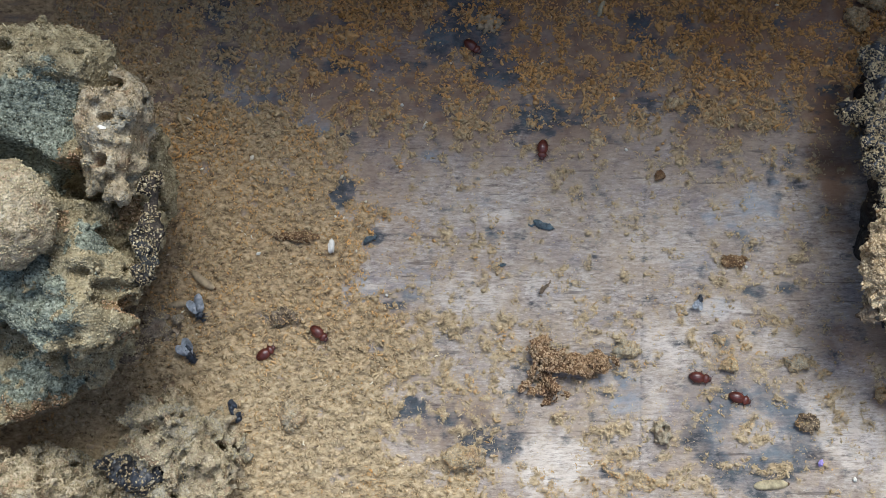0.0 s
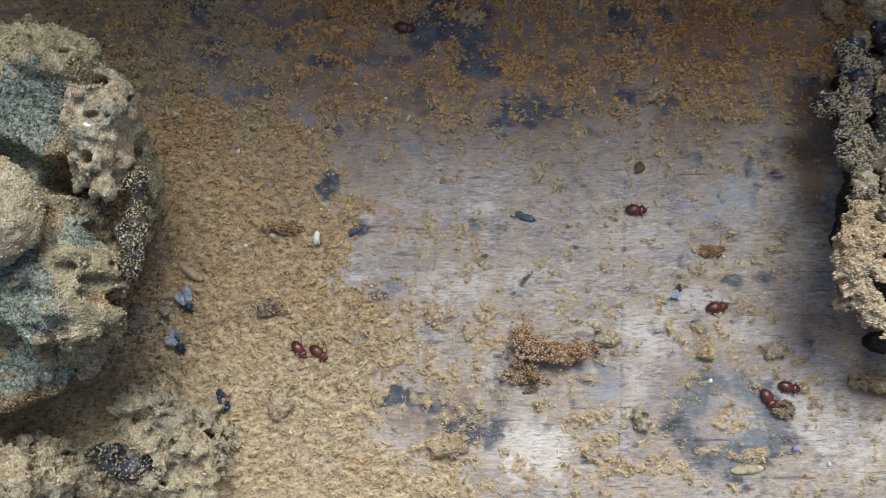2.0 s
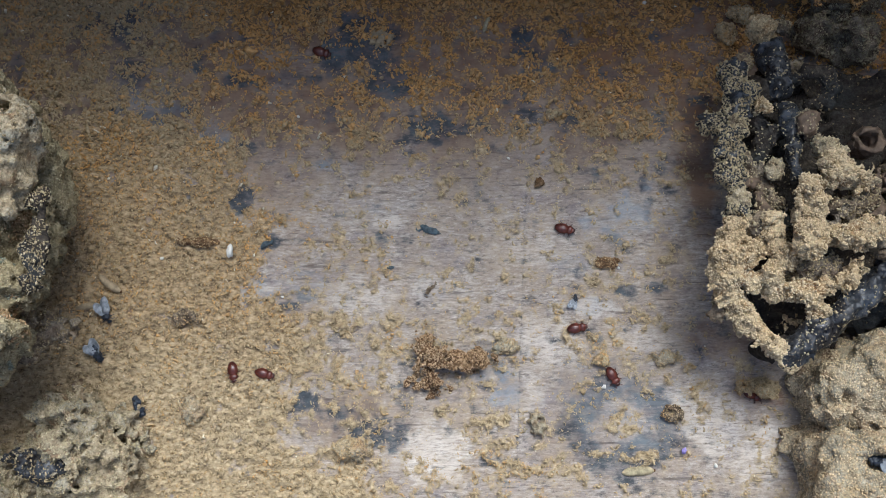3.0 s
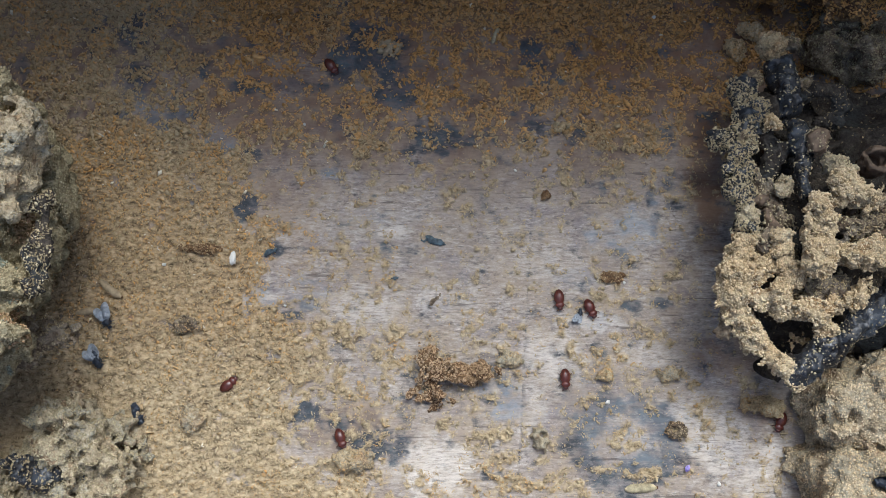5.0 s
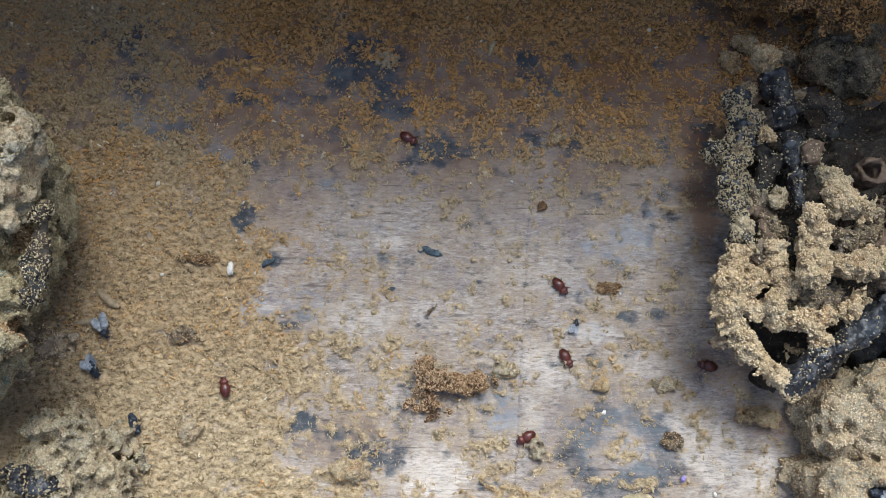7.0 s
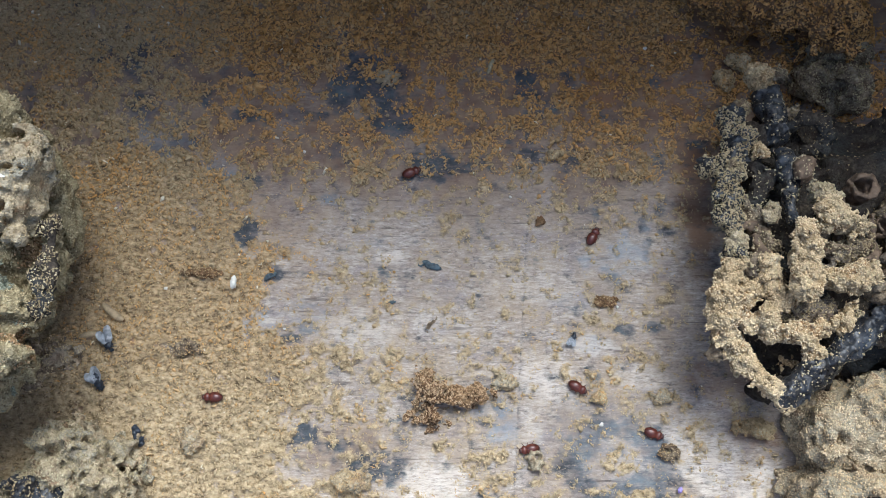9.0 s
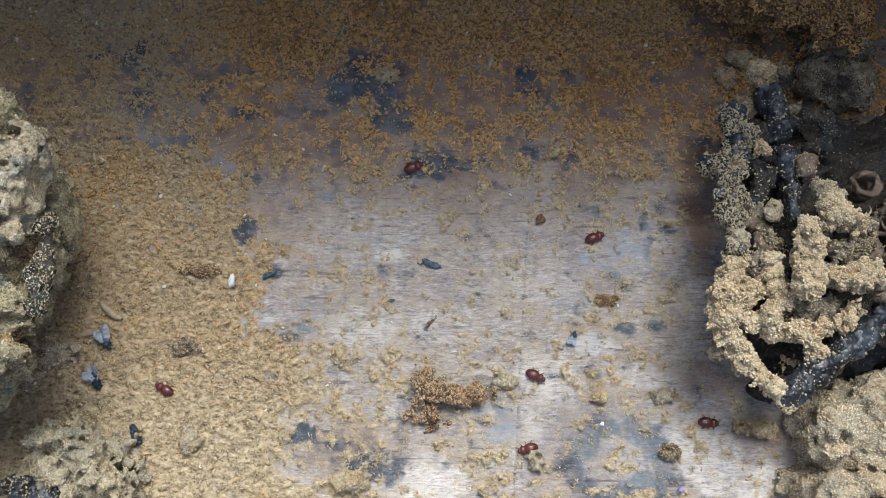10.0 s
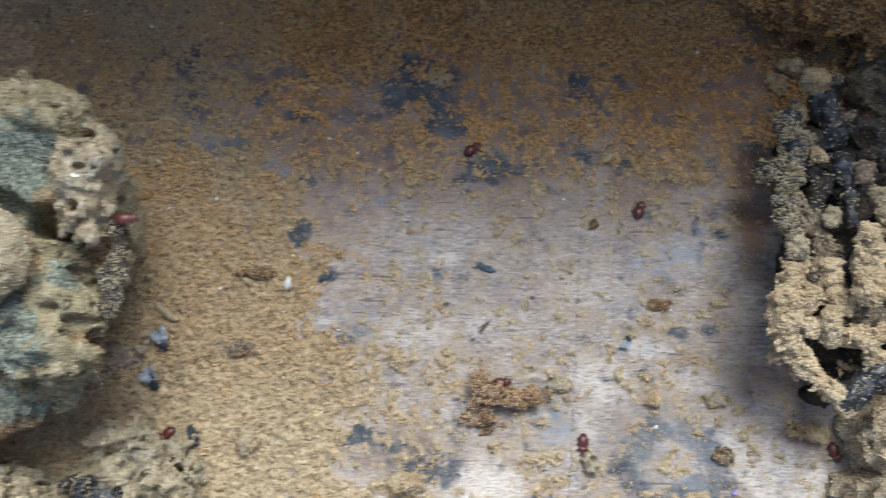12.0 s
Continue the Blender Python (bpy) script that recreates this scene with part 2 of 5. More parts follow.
SHELL = plain("red_brown_shell", (0.105, 0.029, 0.020), 0.27, 0.5, 0.35, 700.0)
SHELL_DARK = plain("dark_shell", (0.06, 0.018, 0.013), 0.35, 0.5, 0.3, 700.0)
WING = plain("grey_wing", (0.27, 0.29, 0.31), 0.45, 0.6, 0.3, 1500.0)
FLYBODY = plain("black_fly_body", (0.025, 0.032, 0.045), 0.35, 0.5, 0.5, 1500.0)
WHITE = plain("chalk_white", (0.74, 0.71, 0.63), 0.6, 0.4, 0.08, 900.0)
GRUB = plain("cream_grub", (0.44, 0.375, 0.23), 0.8, 0.2, 0.35, 1200.0)
TEAL = plain("teal_resin_flake", (0.06, 0.085, 0.098), 0.6, 0.4, 0.6, 1400.0)
VIOLET = plain("violet_flake", (0.30, 0.24, 0.55), 0.4, 0.5, 0.2, 1400.0)
YELLOWDUST = crumb_material("yellow_dust", [(0.0, (0.24, 0.155, 0.075)), (0.35, (0.58, 0.425, 0.24)), (0.7, (0.72, 0.575, 0.37)), (1.0, (0.84, 0.74, 0.54))])
MOULDDUST = crumb_material("mould_dust", [(0.0, (0.06, 0.064, 0.048)), (0.35, (0.25, 0.265, 0.20)), (0.7, (0.47, 0.485, 0.37)), (1.0, (0.74, 0.74, 0.60))])
RUSTDUST = crumb_material("rust_dust", [(0.0, (0.16, 0.095, 0.05)), (0.35, (0.43, 0.28, 0.155)), (0.7, (0.60, 0.44, 0.275)), (1.0, (0.72, 0.58, 0.39))])
KHAKI = crumb_material("khaki_dust", [(0.0, (0.14, 0.108, 0.06)), (0.35, (0.39, 0.325, 0.195)), (0.7, (0.59, 0.515, 0.335)), (1.0, (0.80, 0.74, 0.55))])
WAX = plain("brown_wax_cell", (0.15, 0.105, 0.07), 0.7, 0.3, 0.5, 800.0)
PALECELL = plain("pale_silk_cell", (0.38, 0.295, 0.18), 0.6, 0.3, 0.3, 1000.0)


# ---- shape tools (lengths in millimetres) ----
def lattice(seed):
    return np.random.RandomState(seed).rand(64, 64, 64).astype(np.float32)


LATTICES = [lattice(11), lattice(23)]


def vnoise(p, which=0):
    """Smooth value noise in 0..1 at the points p (n x 3)."""
    q = np.floor(p).astype(np.int64)
    f = (p - q).astype(np.float32)
    f = f * f * (3 - 2 * f)
    i0, i1, lat = q & 63, (q + 1) & 63, LATTICES[which]
    x0, y0, z0 = i0.T
    x1, y1, z1 = i1.T
    fx, fy, fz = f.T
    a = lat[x0, y0, z0] * (1 - fx) + lat[x1, y0, z0] * fx
    b = lat[x0, y1, z0] * (1 - fx) + lat[x1, y1, z0] * fx
    c = lat[x0, y0, z1] * (1 - fx) + lat[x1, y0, z1] * fx
    d = lat[x0, y1, z1] * (1 - fx) + lat[x1, y1, z1] * fx
    return (a * (1 - fy) + b * fy) * (1 - fz) + (c * (1 - fy) + d * fy) * fz


def fbm(p, size, octaves=3, which=0):
    """Layered noise in about -1..1 whose largest lumps are size mm."""
    out, amp, total, q = 0, 1.0, 0.0, np.asarray(p) / size
    for k in range(octaves):
        out = out + amp * (2 * vnoise(q + 17.3 * k, which) - 1)
        total, amp, q = total + amp, amp * 0.55, q * 2.03
    return out / total * 1.6


def flat(x, y):
    return np.stack([x, y, np.full_like(x, 5.5)], -1)


def step(lo, hi, v):
    s = np.clip((v - lo) / (hi - lo), 0, 1)
    return s * s * (3 - 2 * s)


def ball(p, c, r):
    r = np.array(r if np.ndim(r) else (r,) * 3, float)
    return (np.linalg.norm((p - np.array(c)) / r, axis=-1) - 1) * r.min()


def rod(p, a, b, r, r2=None):
    a, b = np.array(a, float), np.array(b, float)
    h = np.clip(((p - a) @ (b - a)) / ((b - a) @ (b - a)), 0, 1)
    return np.linalg.norm(p - a - h[:, None] * (b - a), axis=-1) - (r + ((r2 if r2 else r) - r) * h)


def block(p, c, half, r):
    q = np.abs(p - np.array(c)) - np.array(half) + r
    return np.linalg.norm(np.maximum(q, 0), axis=-1) + np.minimum(q.max(-1), 0) - r


def pits(p, depth, size, low=0.25, high=0.6):
    """Hollows with steep edges, to add to a field."""
    return depth * step(low, high, fbm(p + 31.7, size, 3))


def join(a, b, k=1.5):
    h = np.clip(0.5 + 0.5 * (b - a) / k, 0, 1)
    return b * (1 - h) + a * h - k * h * (1 - h)


def carve(a, b, k=0.8):
    return -join(-a, b, k)


def nets(field, lo, hi, h):
    """The surface field(p) = 0 within a box, as vertices and quads."""
    ax = [np.arange(a, b + h, h) for a, b in zip(lo, hi)]
    g = np.stack(np.meshgrid(*ax, indexing="ij"), -1)
    d = field(g.reshape(-1, 3)).reshape(g.shape[:3])
    for n in range(3):
        side = np.moveaxis(d, n, 0)
        side[0], side[-1] = np.maximum(side[0], 0.01), np.maximum(side[-1], 0.01)
    inside = d < 0
    cells = tuple(s - 1 for s in d.shape)
    total, count = np.zeros((*cells, 3)), np.zeros(cells)
    corner = lambda arr, o: arr[o[0]:o[0] + cells[0], o[1]:o[1] + cells[1], o[2]:o[2] + cells[2]]
    for n in range(3):
        for u in (0, 1):
            for v in (0, 1):
                o = [u, v]
                o.insert(n, 0)
                e = list(o)
                e[n] = 1
                d0, d1 = corner(d, o), corner(d, e)
                cut = (d0 < 0) != (d1 < 0)
                w = np.where(cut, d0 / np.where(cut, d0 - d1, 1), 0)
                place = np.broadcast_to(np.array(o, float), (*cells, 3)).copy()
                place[..., n] += w
                total += place * cut[..., None]
                count += cut
    live = count > 0
    index = np.full(cells, -1)
    index[live] = np.arange(live.sum())
    base = np.stack(np.nonzero(live), -1)
    verts = np.array(lo) + h * (base + total[live] / count[live][:, None])
    quads = []
    for n in range(3):
        s = [slice(1, -1)] * 3
        s[n] = slice(0, cells[n])
        t = [slice(1, -1)] * 3
        t[n] = slice(1, cells[n] + 1)
        a, b = inside[tuple(s)], inside[tuple(t)]
        at = np.stack(np.nonzero(a != b), -1)
        if not len(at):
            continue
        up = a[a != b]
        at[:, [k for k in range(3) if k != n]] += 1
        u, v = (n + 1) % 3, (n + 2) % 3
        ring = []
        for du, dv in ((-1, -1), (0, -1), (0, 0), (-1, 0)):
            q = at.copy()
            q[:, u] += du
            q[:, v] += dv
            ring.append(index[tuple(q.T)])
        ring = np.stack(ring, -1)
        ring[~up] = ring[~up][:, ::-1]
        quads.append(ring)
    quads = np.concatenate(quads)
    return verts, quads[(quads >= 0).all(1)]


def sheet(name, verts, faces, mat, smooth=True, tones=None, scale=MM):
    """A mesh from arrays: verts n x 3 in mm, faces m x 3 or m x 4; tones: attributes per vertex."""
    me = bpy.data.meshes.new(name)
    faces = np.ascontiguousarray(faces, dtype=np.int32)
    me.vertices.add(len(verts))
    me.vertices.foreach_set("co", (np.asarray(verts, dtype=np.float32) * scale).ravel())
    me.loops.add(faces.size)
    me.loops.foreach_set("vertex_index", faces.ravel())
    me.polygons.add(len(faces))
    me.polygons.foreach_set("loop_start", np.arange(0, faces.size, faces.shape[1], dtype=np.int32))
    me.polygons.foreach_set("use_smooth", np.full(len(faces), smooth))
    for key, values in (tones or {}).items():
        me.attributes.new(key, "FLOAT", "POINT").data.foreach_set("value", np.asarray(values, dtype=np.float32))
    me.update(calc_edges=True)
    me.materials.append(mat)
    return me


def thing(name, label, category, group="", at=(0, 0, 0)):
    ob = tagged(new(name), label, category, group)
    ob.empty_display_size = 0.002
    ob.location = Vector(at) * MM
    return ob


def part(name, me, parent, label="", kind=""):
    ob = tagged(new(name, me), label, kind=kind)
    ob.parent = parent
    return ob


def lump(name, field, lo, hi, h, mat, parent=None, label=""):
    v, q = nets(field, lo, hi, h)
    me = sheet(name, v, q, mat)
    return part(name, me, parent, label), v, q


def normals(v, q):
    n = np.cross(v[q[:, 2]] - v[q[:, 0]], v[q[:, 3]] - v[q[:, 1]])
    out = np.zeros_like(v)
    for k in range(4):
        np.add.at(out, q[:, k], n)
    return out / (np.linalg.norm(out, axis=1, keepdims=True) + 1e-9)


def crumbs(name, places, sizes, tones, mat, seed, flatness=0.55, shreds=0.8):
    """Many small crumbs as one mesh: curled shreds, and angular grains between them."""
    rng = np.random.RandomState(seed)
    strands, grains = [], []
    for k in range(44):
        turn, at, pts = rng.uniform(0, 6.3), np.zeros(3), []
        bend = rng.randn() * 0.9
        for _ in range(3):
            pts.append(at.copy())
            turn += bend + 0.5 * rng.randn()
            at += np.array((math.cos(turn), math.sin(turn), 0.5 * rng.randn())) * 1.05
        pts = np.array(pts) - np.mean(pts, 0)
        ring = []
        for j in range(3):
            along = pts[min(j + 1, 2)] - pts[max(j - 1, 0)]
            side = np.cross(along, (0, 0, 1.0))
            side /= np.linalg.norm(side) + 1e-6
            w = rng.uniform(0.30, 0.52) * (0.65 if j != 1 else 1.05)
            for a in (0.5, 2.6, 4.7):
                ring.append(pts[j] + w * rng.uniform(0.8, 1.2) * (side * math.cos(a) + np.array((0, 0, flatness + 0.2)) * math.sin(a)))
        strands.append(ring)
    corners = np.array([(1, 0, 0), (0, 1, 0), (-1, 0, 0), (0, -1, 0), (0, 0, 1), (0, 0, -1)], float)
    for k in range(32):
        grains.append((corners * rng.uniform(0.65, 1.25, (6, 1)) + 0.22 * rng.randn(6, 3)) * (1, 0.85, flatness))
    tube_tris = [(6, 7, 8)]
    for k in range(2):
        for j in range(3):
            a, b, c, e = 3 * k + j, 3 * k + (j + 1) % 3, 3 * k + 3 + (j + 1) % 3, 3 * k + 3 + j
            tube_tris += [(a, b, c), (a, c, e)]
    grain_tris = [t for j in range(4) for t in ((j, (j + 1) % 4, 4), ((j + 1) % 4, j, 5))]
    is_shred = rng.rand(len(places)) < shreds
    verts, faces, shades, base = [], [], [], 0
    for mask, shapes, tris in ((is_shred, np.array(strands), np.array(tube_tris)), (~is_shred, np.array(grains), np.array(grain_tris))):
        n = int(mask.sum())
        v = shapes[rng.randint(len(shapes), size=n)]
        spin, lean = rng.rand(n) * 2 * np.pi, rng.randn(n) * 0.45
        c, s = np.cos(lean)[:, None], np.sin(lean)[:, None]
        y, z = v[..., 1] * c - v[..., 2] * s, v[..., 1] * s + v[..., 2] * c
        c, s = np.cos(spin)[:, None], np.sin(spin)[:, None]
        v = np.stack([v[..., 0] * c - y * s, v[..., 0] * s + y * c, z], -1) * np.asarray(sizes)[mask][:, None, None] + np.asarray(places)[mask][:, None]
        corner_count = shapes.shape[1]
        verts.append(v.reshape(-1, 3))
        faces.append((tris[None] + base + corner_count * np.arange(n)[:, None, None]).reshape(-1, 3))
        shades.append(np.repeat(np.asarray(tones)[mask], corner_count))
        base += corner_count * n
    return sheet(name, np.concatenate(verts), np.concatenate(faces), mat, True, {"tone": np.concatenate(shades)})


def crust(name, v, q, amount, size, mat, parent, seed, low=-0.1, tone=(0.5, 0.2), where=None, shreds=0.25):
    """Crumbs sitting on the upward faces of a lump, about amount a square mm."""
    rng = np.random.RandomState(seed)
    nor = normals(v, q)
    area = 0.5 * np.linalg.norm(np.cross(v[q[:, 2]] - v[q[:, 0]], v[q[:, 3]] - v[q[:, 1]]), axis=1)
    ok = (nor[q[:, 0]][:, 2] > low) & (v[q[:, 0]][:, 0] > -60) & (v[q[:, 0]][:, 0] < 82) & (v[q[:, 0]][:, 1] > -16.5)
    if where is not None:
        ok &= where(v[q[:, 0]])
    chance = area * ok
    n = int(chance.sum() * amount * 2.3)
    pick = q[rng.choice(len(q), n, p=chance / chance.sum())]
    w = rng.dirichlet((1, 1, 1, 1), n)[..., None]
    places = (v[pick] * w).sum(1) + nor[pick[:, 0]] * size * 0.1
    sizes = 0.56 * size * np.exp(rng.randn(n) * 0.35)
    tones = np.clip(tone[0] + 0.7 * tone[1] * rng.randn(n) + 0.15 * fbm(places, 4.0, 2), 0, 1)
    return part(name, crumbs(name, places, sizes, tones, mat, seed + 1, 0.8, shreds), parent, kind="stuff")


# ---- the floor board of the box ----
# patches on the board, each as x, y, half widths and strength
# stains of blue-black mould and resin, paler bloom, bare wood, rust-soaked wood, damp with painted shade, drifts of
# frass
STAINS_NORTH = [
    (-37.1, 56.5, 3.3, 4.8, 0.85), (-36.1, 48.2, 2.6, 3.9, 0.8), (-44.4, 58.3, 4.3, 3.1, 0.6), (-32.6, 41.1, 2.6, 1.7, 0.75), (-27.4, 42.6, 2.9, 1.2, 0.65), (-18.8, 47.2, 3.1, 1.3, 0.95),
    (-11.8, 47.3, 2.6, 1.6, 0.55), (-4.0, 51.2, 2.2, 3.7, 1), (0.4, 53.5, 5.2, 5.4, 1.05), (4.1, 46.2, 4.3, 2.6, 0.8), (10.8, 39.0, 4.1, 3.5, 0.95), (25.6, 53.7, 2.6, 1.5, 1),
    (27.3, 49.6, 3.6, 3.3, 0.7), (26.8, 41.2, 1.6, 1.9, 0.5), (32.9, 41.0, 1.3, 1.3, 0.75), (-7.8, 58.6, 3.4, 1.4, 0.5), (40.0, 47.4, 3.4, 1.7, 0.45), (52.0, 42.1, 2.2, 1.9, 0.6),
]
STAINS_MIDDLE = [
    (-18.0, 28.4, 2.2, 1.9, 0.95), (-28.6, 29.5, 2.6, 1.6, 0.7), (-23.1, 30.3, 1.9, 1.3, 0.6), (-23.2, 37.0, 2.9, 2.1, 0.85), (-18.2, 36.4, 2.6, 1.2, 0.8), (16.5, 27.3, 1.4, 0.7, 0.6),
    (43.2, 30.0, 0.9, 1.7, 1.1), (44.0, 26.4, 0.9, 3.1, 0.6), (47.3, 28.7, 1.7, 0.7, 0.8), (40.2, 13.7, 2.2, 1.0, 0.8), (44.4, 14.0, 2.2, 1.0, 0.8), (-13.8, 21.6, 1.7, 1.0, 0.95),
    (-10.9, 11.8, 1.7, 0.9, 0.9), (-15.1, 11.8, 1.7, 1.3, 0.7), (-8.0, 13.6, 1.6, 1.6, 0.5), (4.7, 18.4, 0.8, 0.4, 0.8), (38.2, 21.1, 2.9, 1.7, 0.55), (-4.3, 33.8, 2.8, 0.7, 0.6),
    (-36.9, 27.1, 1.6, 1.0, 0.5),
]
STAINS_SOUTH = [
    (-8.1, -2.4, 2.6, 1.7, 1.15), (-3.0, -4.0, 2.4, 1.2, 1), (2.3, -6.8, 4.0, 2.4, 1.1), (5.4, -7.9, 1.6, 2.1, 0.9), (-12.7, 4.7, 1.9, 1.2, 0.6), (19.8, 5.5, 2.4, 1.6, 0.6),
    (21.3, 1.8, 1.4, 3.5, 0.75), (18.4, -0.4, 2.6, 1.2, 0.55), (19.4, -11.4, 1.9, 0.8, 0.8), (43.8, -10.0, 2.2, 2.3, 0.7), (-16.6, 6.7, 1.2, 1.6, 0.4), (51.1, -11.6, 1.7, 1.2, 0.3),
]
BLOOMS = [
    (40.4, 24.8, 5.3, 4.0, 0.9), (21.7, 1.0, 1.9, 3.8, 1), (21.3, -2.3, 2.1, 1.6, 1), (-14.8, 13.5, 3.6, 1.9, 0.9), (43.9, 30.9, 0.9, 3.0, 0.8), (-23.2, 37.8, 4.3, 3.0, 0.7),
    (-3.9, 33.5, 2.9, 1.1, 0.8), (34.3, 11.5, 3.4, 1.2, 0.5), (1.9, 26.6, 5.2, 1.7, 0.3), (31.0, 17.8, 4.3, 2.1, 0.3), (-8.0, 14.8, 3.4, 2.6, 0.5), (-29.3, 29.4, 4.3, 2.1, 0.5),
    (-33.6, 42.7, 5.2, 4.3, 0.6), (18.3, 0.9, 3.4, 1.9, 0.5), (39.0, -3.7, 9.5, 7.0, 0.45), (-24.7, -7.0, 1.7, 1.4, 0.4),
]
PALES = [
    (4.5, 24.4, 2.6, 1.2, 0.8), (0.5, 12.4, 6.0, 3.5, 0.45), (26.7, 19.5, 6.0, 2.6, 0.35), (27.9, 6.0, 5.3, 3.8, 0.6), (34.3, 11.5, 4.8, 1.5, 0.95), (10.6, -10.9, 5.3, 4.0, 1),
    (52.2, -5.2, 5.5, 5.2, 0.8), (61.0, -9.9, 5.2, 4.3, 0.8), (48.6, -2.0, 4.3, 1.9, 0.6), (-14.3, 23.5, 2.6, 1.0, 0.7), (-13.9, 14.4, 2.2, 0.8, 0.8), (24.2, -2.3, 2.9, 5.2, 0.5),
    (42.5, 6.2, 5.2, 2.1, 0.5), (13.2, 14.2, 5.2, 2.6, 0.35), (20.8, 7.6, 2.6, 1.7, 0.5),
]
RUSTS = [
    (55.9, 6.3, 5.2, 3.5, 0.5), (58.9, -1.5, 4.0, 1.9, 0.7), (51.7, 32.7, 3.1, 13.0, 0.7), (-37.3, 18.8, 6.9, 10.4, 0.7), (-41.4, 5.2, 5.2, 4.3, 0.8), (47.2, 56.2, 13.8, 9.6, 0.6),
    (11.8, 60.6, 25.9, 7.8, 0.5),
]
# damp patches; the last two paint the open comb's shadow on the board
DAMP_SHADES = [
    (-2.4, -4.2, 7.8, 3.5, 0.9), (-13.4, 0.5, 1.2, 3.1, 0.9), (-13.0, 11.4, 4.0, 3.0, 0.6), (38.3, 1.2, 9.5, 3.1, 0.5), (32.4, -7.1, 6.0, 5.2, 0.5), (-19.0, 31.2, 5.2, 3.1, 0.5),
    (22.5, -0.7, 2.6, 6.1, 0.5), (47.8, 14.6, 4.3, 9.6, 0.6), (50.6, 24.9, 3.4, 5.2, 0.5),
]
FRASS_NORTH = [
    (-25.7, 60.3, 7.8, 3.0, 0.85), (-7.7, 56.5, 5.7, 3.7, 0.85), (1.1, 61.5, 10.3, 2.1, 0.75), (18.9, 59.9, 9.5, 3.0, 0.9), (30.5, 59.8, 6.9, 3.5, 0.7), (-17.3, 52.0, 5.2, 3.1, 0.6),
    (11.1, 46.5, 4.8, 1.4, 0.85), (13.7, 52.2, 1.4, 3.8, 0.7), (-0.1, 37.8, 2.9, 1.6, 0.95), (-9.4, 41.3, 1.7, 1.2, 0.6), (18.9, 53.9, 3.8, 3.0, 0.7), (25.1, 46.8, 3.1, 2.3, 0.75),
    (35.5, 39.0, 3.1, 1.9, 0.8), (37.1, 33.7, 2.6, 1.3, 0.85), (42.0, 38.7, 2.8, 2.1, 0.75), (31.1, 32.5, 1.9, 1.4, 0.8),
]
FRASS_EAST = [
    (45.7, 33.7, 2.9, 1.7, 0.7), (49.1, 30.8, 4.7, 1.7, 0.6), (38.3, 54.1, 4.3, 3.5, 0.65), (50.6, 47.8, 2.6, 2.3, 0.7), (51.6, 57.1, 4.8, 4.0, 0.65), (44.4, 48.8, 3.4, 2.6, 0.5),
    (35.6, 46.0, 3.8, 3.0, 0.55), (56.9, 59.0, 4.3, 3.5, 0.6), (54.9, 1.3, 2.2, 1.2, 0.3), (46.2, 18.0, 1.7, 1.4, 0.4), (55.4, -6.8, 2.6, 2.6, 0.35), (47.9, -11.7, 2.6, 2.1, 0.35),
    (-6.8, 30.9, 1.9, 0.9, 0.6), (-8.3, 24.3, 3.8, 1.7, 0.6), (0.4, 20.1, 3.8, 2.1, 0.45), (5.2, 31.9, 1.9, 1.2, 0.5),
]
FRASS_MIDDLE = [
    (9.1, 18.3, 1.9, 0.8, 0.5), (22.1, 23.9, 3.1, 2.4, 0.6), (19.9, 26.7, 2.1, 1.2, 0.4), (-6.1, 8.5, 6.9, 3.1, 0.7), (0.7, 4.8, 5.2, 3.0, 0.55), (-7.2, 4.3, 5.2, 2.6, 0.75),
    (9.0, 11.2, 1.7, 0.9, 0.5), (35.0, 4.4, 2.2, 2.3, 0.6), (36.2, 14.5, 3.6, 1.7, 0.6), (43.5, 10.2, 2.2, 2.1, 0.55), (42.9, 20.1, 2.1, 1.0, 0.4), (45.1, 1.2, 2.2, 2.1, 0.55),
    (15.9, -2.8, 4.7, 3.1, 0.5), (19.2, -7.2, 5.3, 3.8, 0.6), (20.9, -12.2, 5.7, 2.6, 0.75), (4.2, 1.6, 3.4, 2.3, 0.45), (26.7, 13.9, 2.2, 1.2, 0.3), (47.1, 20.5, 1.4, 1.7, 0.3),
]
FRASS_SOUTH = [
    (12.6, -4.1, 2.6, 2.6, 0.5), (38.2, -6.2, 3.6, 3.0, 0.75), (37.4, -10.0, 5.2, 2.3, 0.55), (42.2, -10.9, 4.3, 1.9, 0.65), (-2.1, -11.5, 6.2, 3.5, 0.85), (-5.6, -6.7, 3.1, 1.7, 0.5),
    (14.1, 5.8, 7.8, 2.1, 0.4), (7.4, 5.8, 2.6, 3.5, 0.4), (22.5, 4.7, 2.6, 1.9, 0.6), (27.4, -9.5, 3.4, 3.5, 0.5), (4.5, -13.0, 3.4, 1.7, 0.6), (30.7, -12.7, 3.4, 1.6, 0.5),
    (50.5, -6.8, 2.1, 1.6, 0.3), (56.8, -11.5, 3.4, 1.7, 0.3), (0.9, -0.9, 2.6, 1.2, 0.4),
]
STAINS = STAINS_NORTH + STAINS_MIDDLE + STAINS_SOUTH
DRIFTS = FRASS_NORTH + FRASS_EAST + FRASS_MIDDLE + FRASS_SOUTH


def blots(x, y, rows, wobble=0.5, size=3.5):
    w = fbm(flat(x, y), size, 4, 1) + 0.9 * fbm(flat(x, y), size * 0.35, 3)
    out = np.zeros_like(x)
    for cx, cy, rx, ry, amount in rows:
        r = np.hypot((x - cx) / rx, (y - cy) / ry) + wobble * w
        out = np.maximum(out, amount * step(1.35, 0.45, r))
    return out


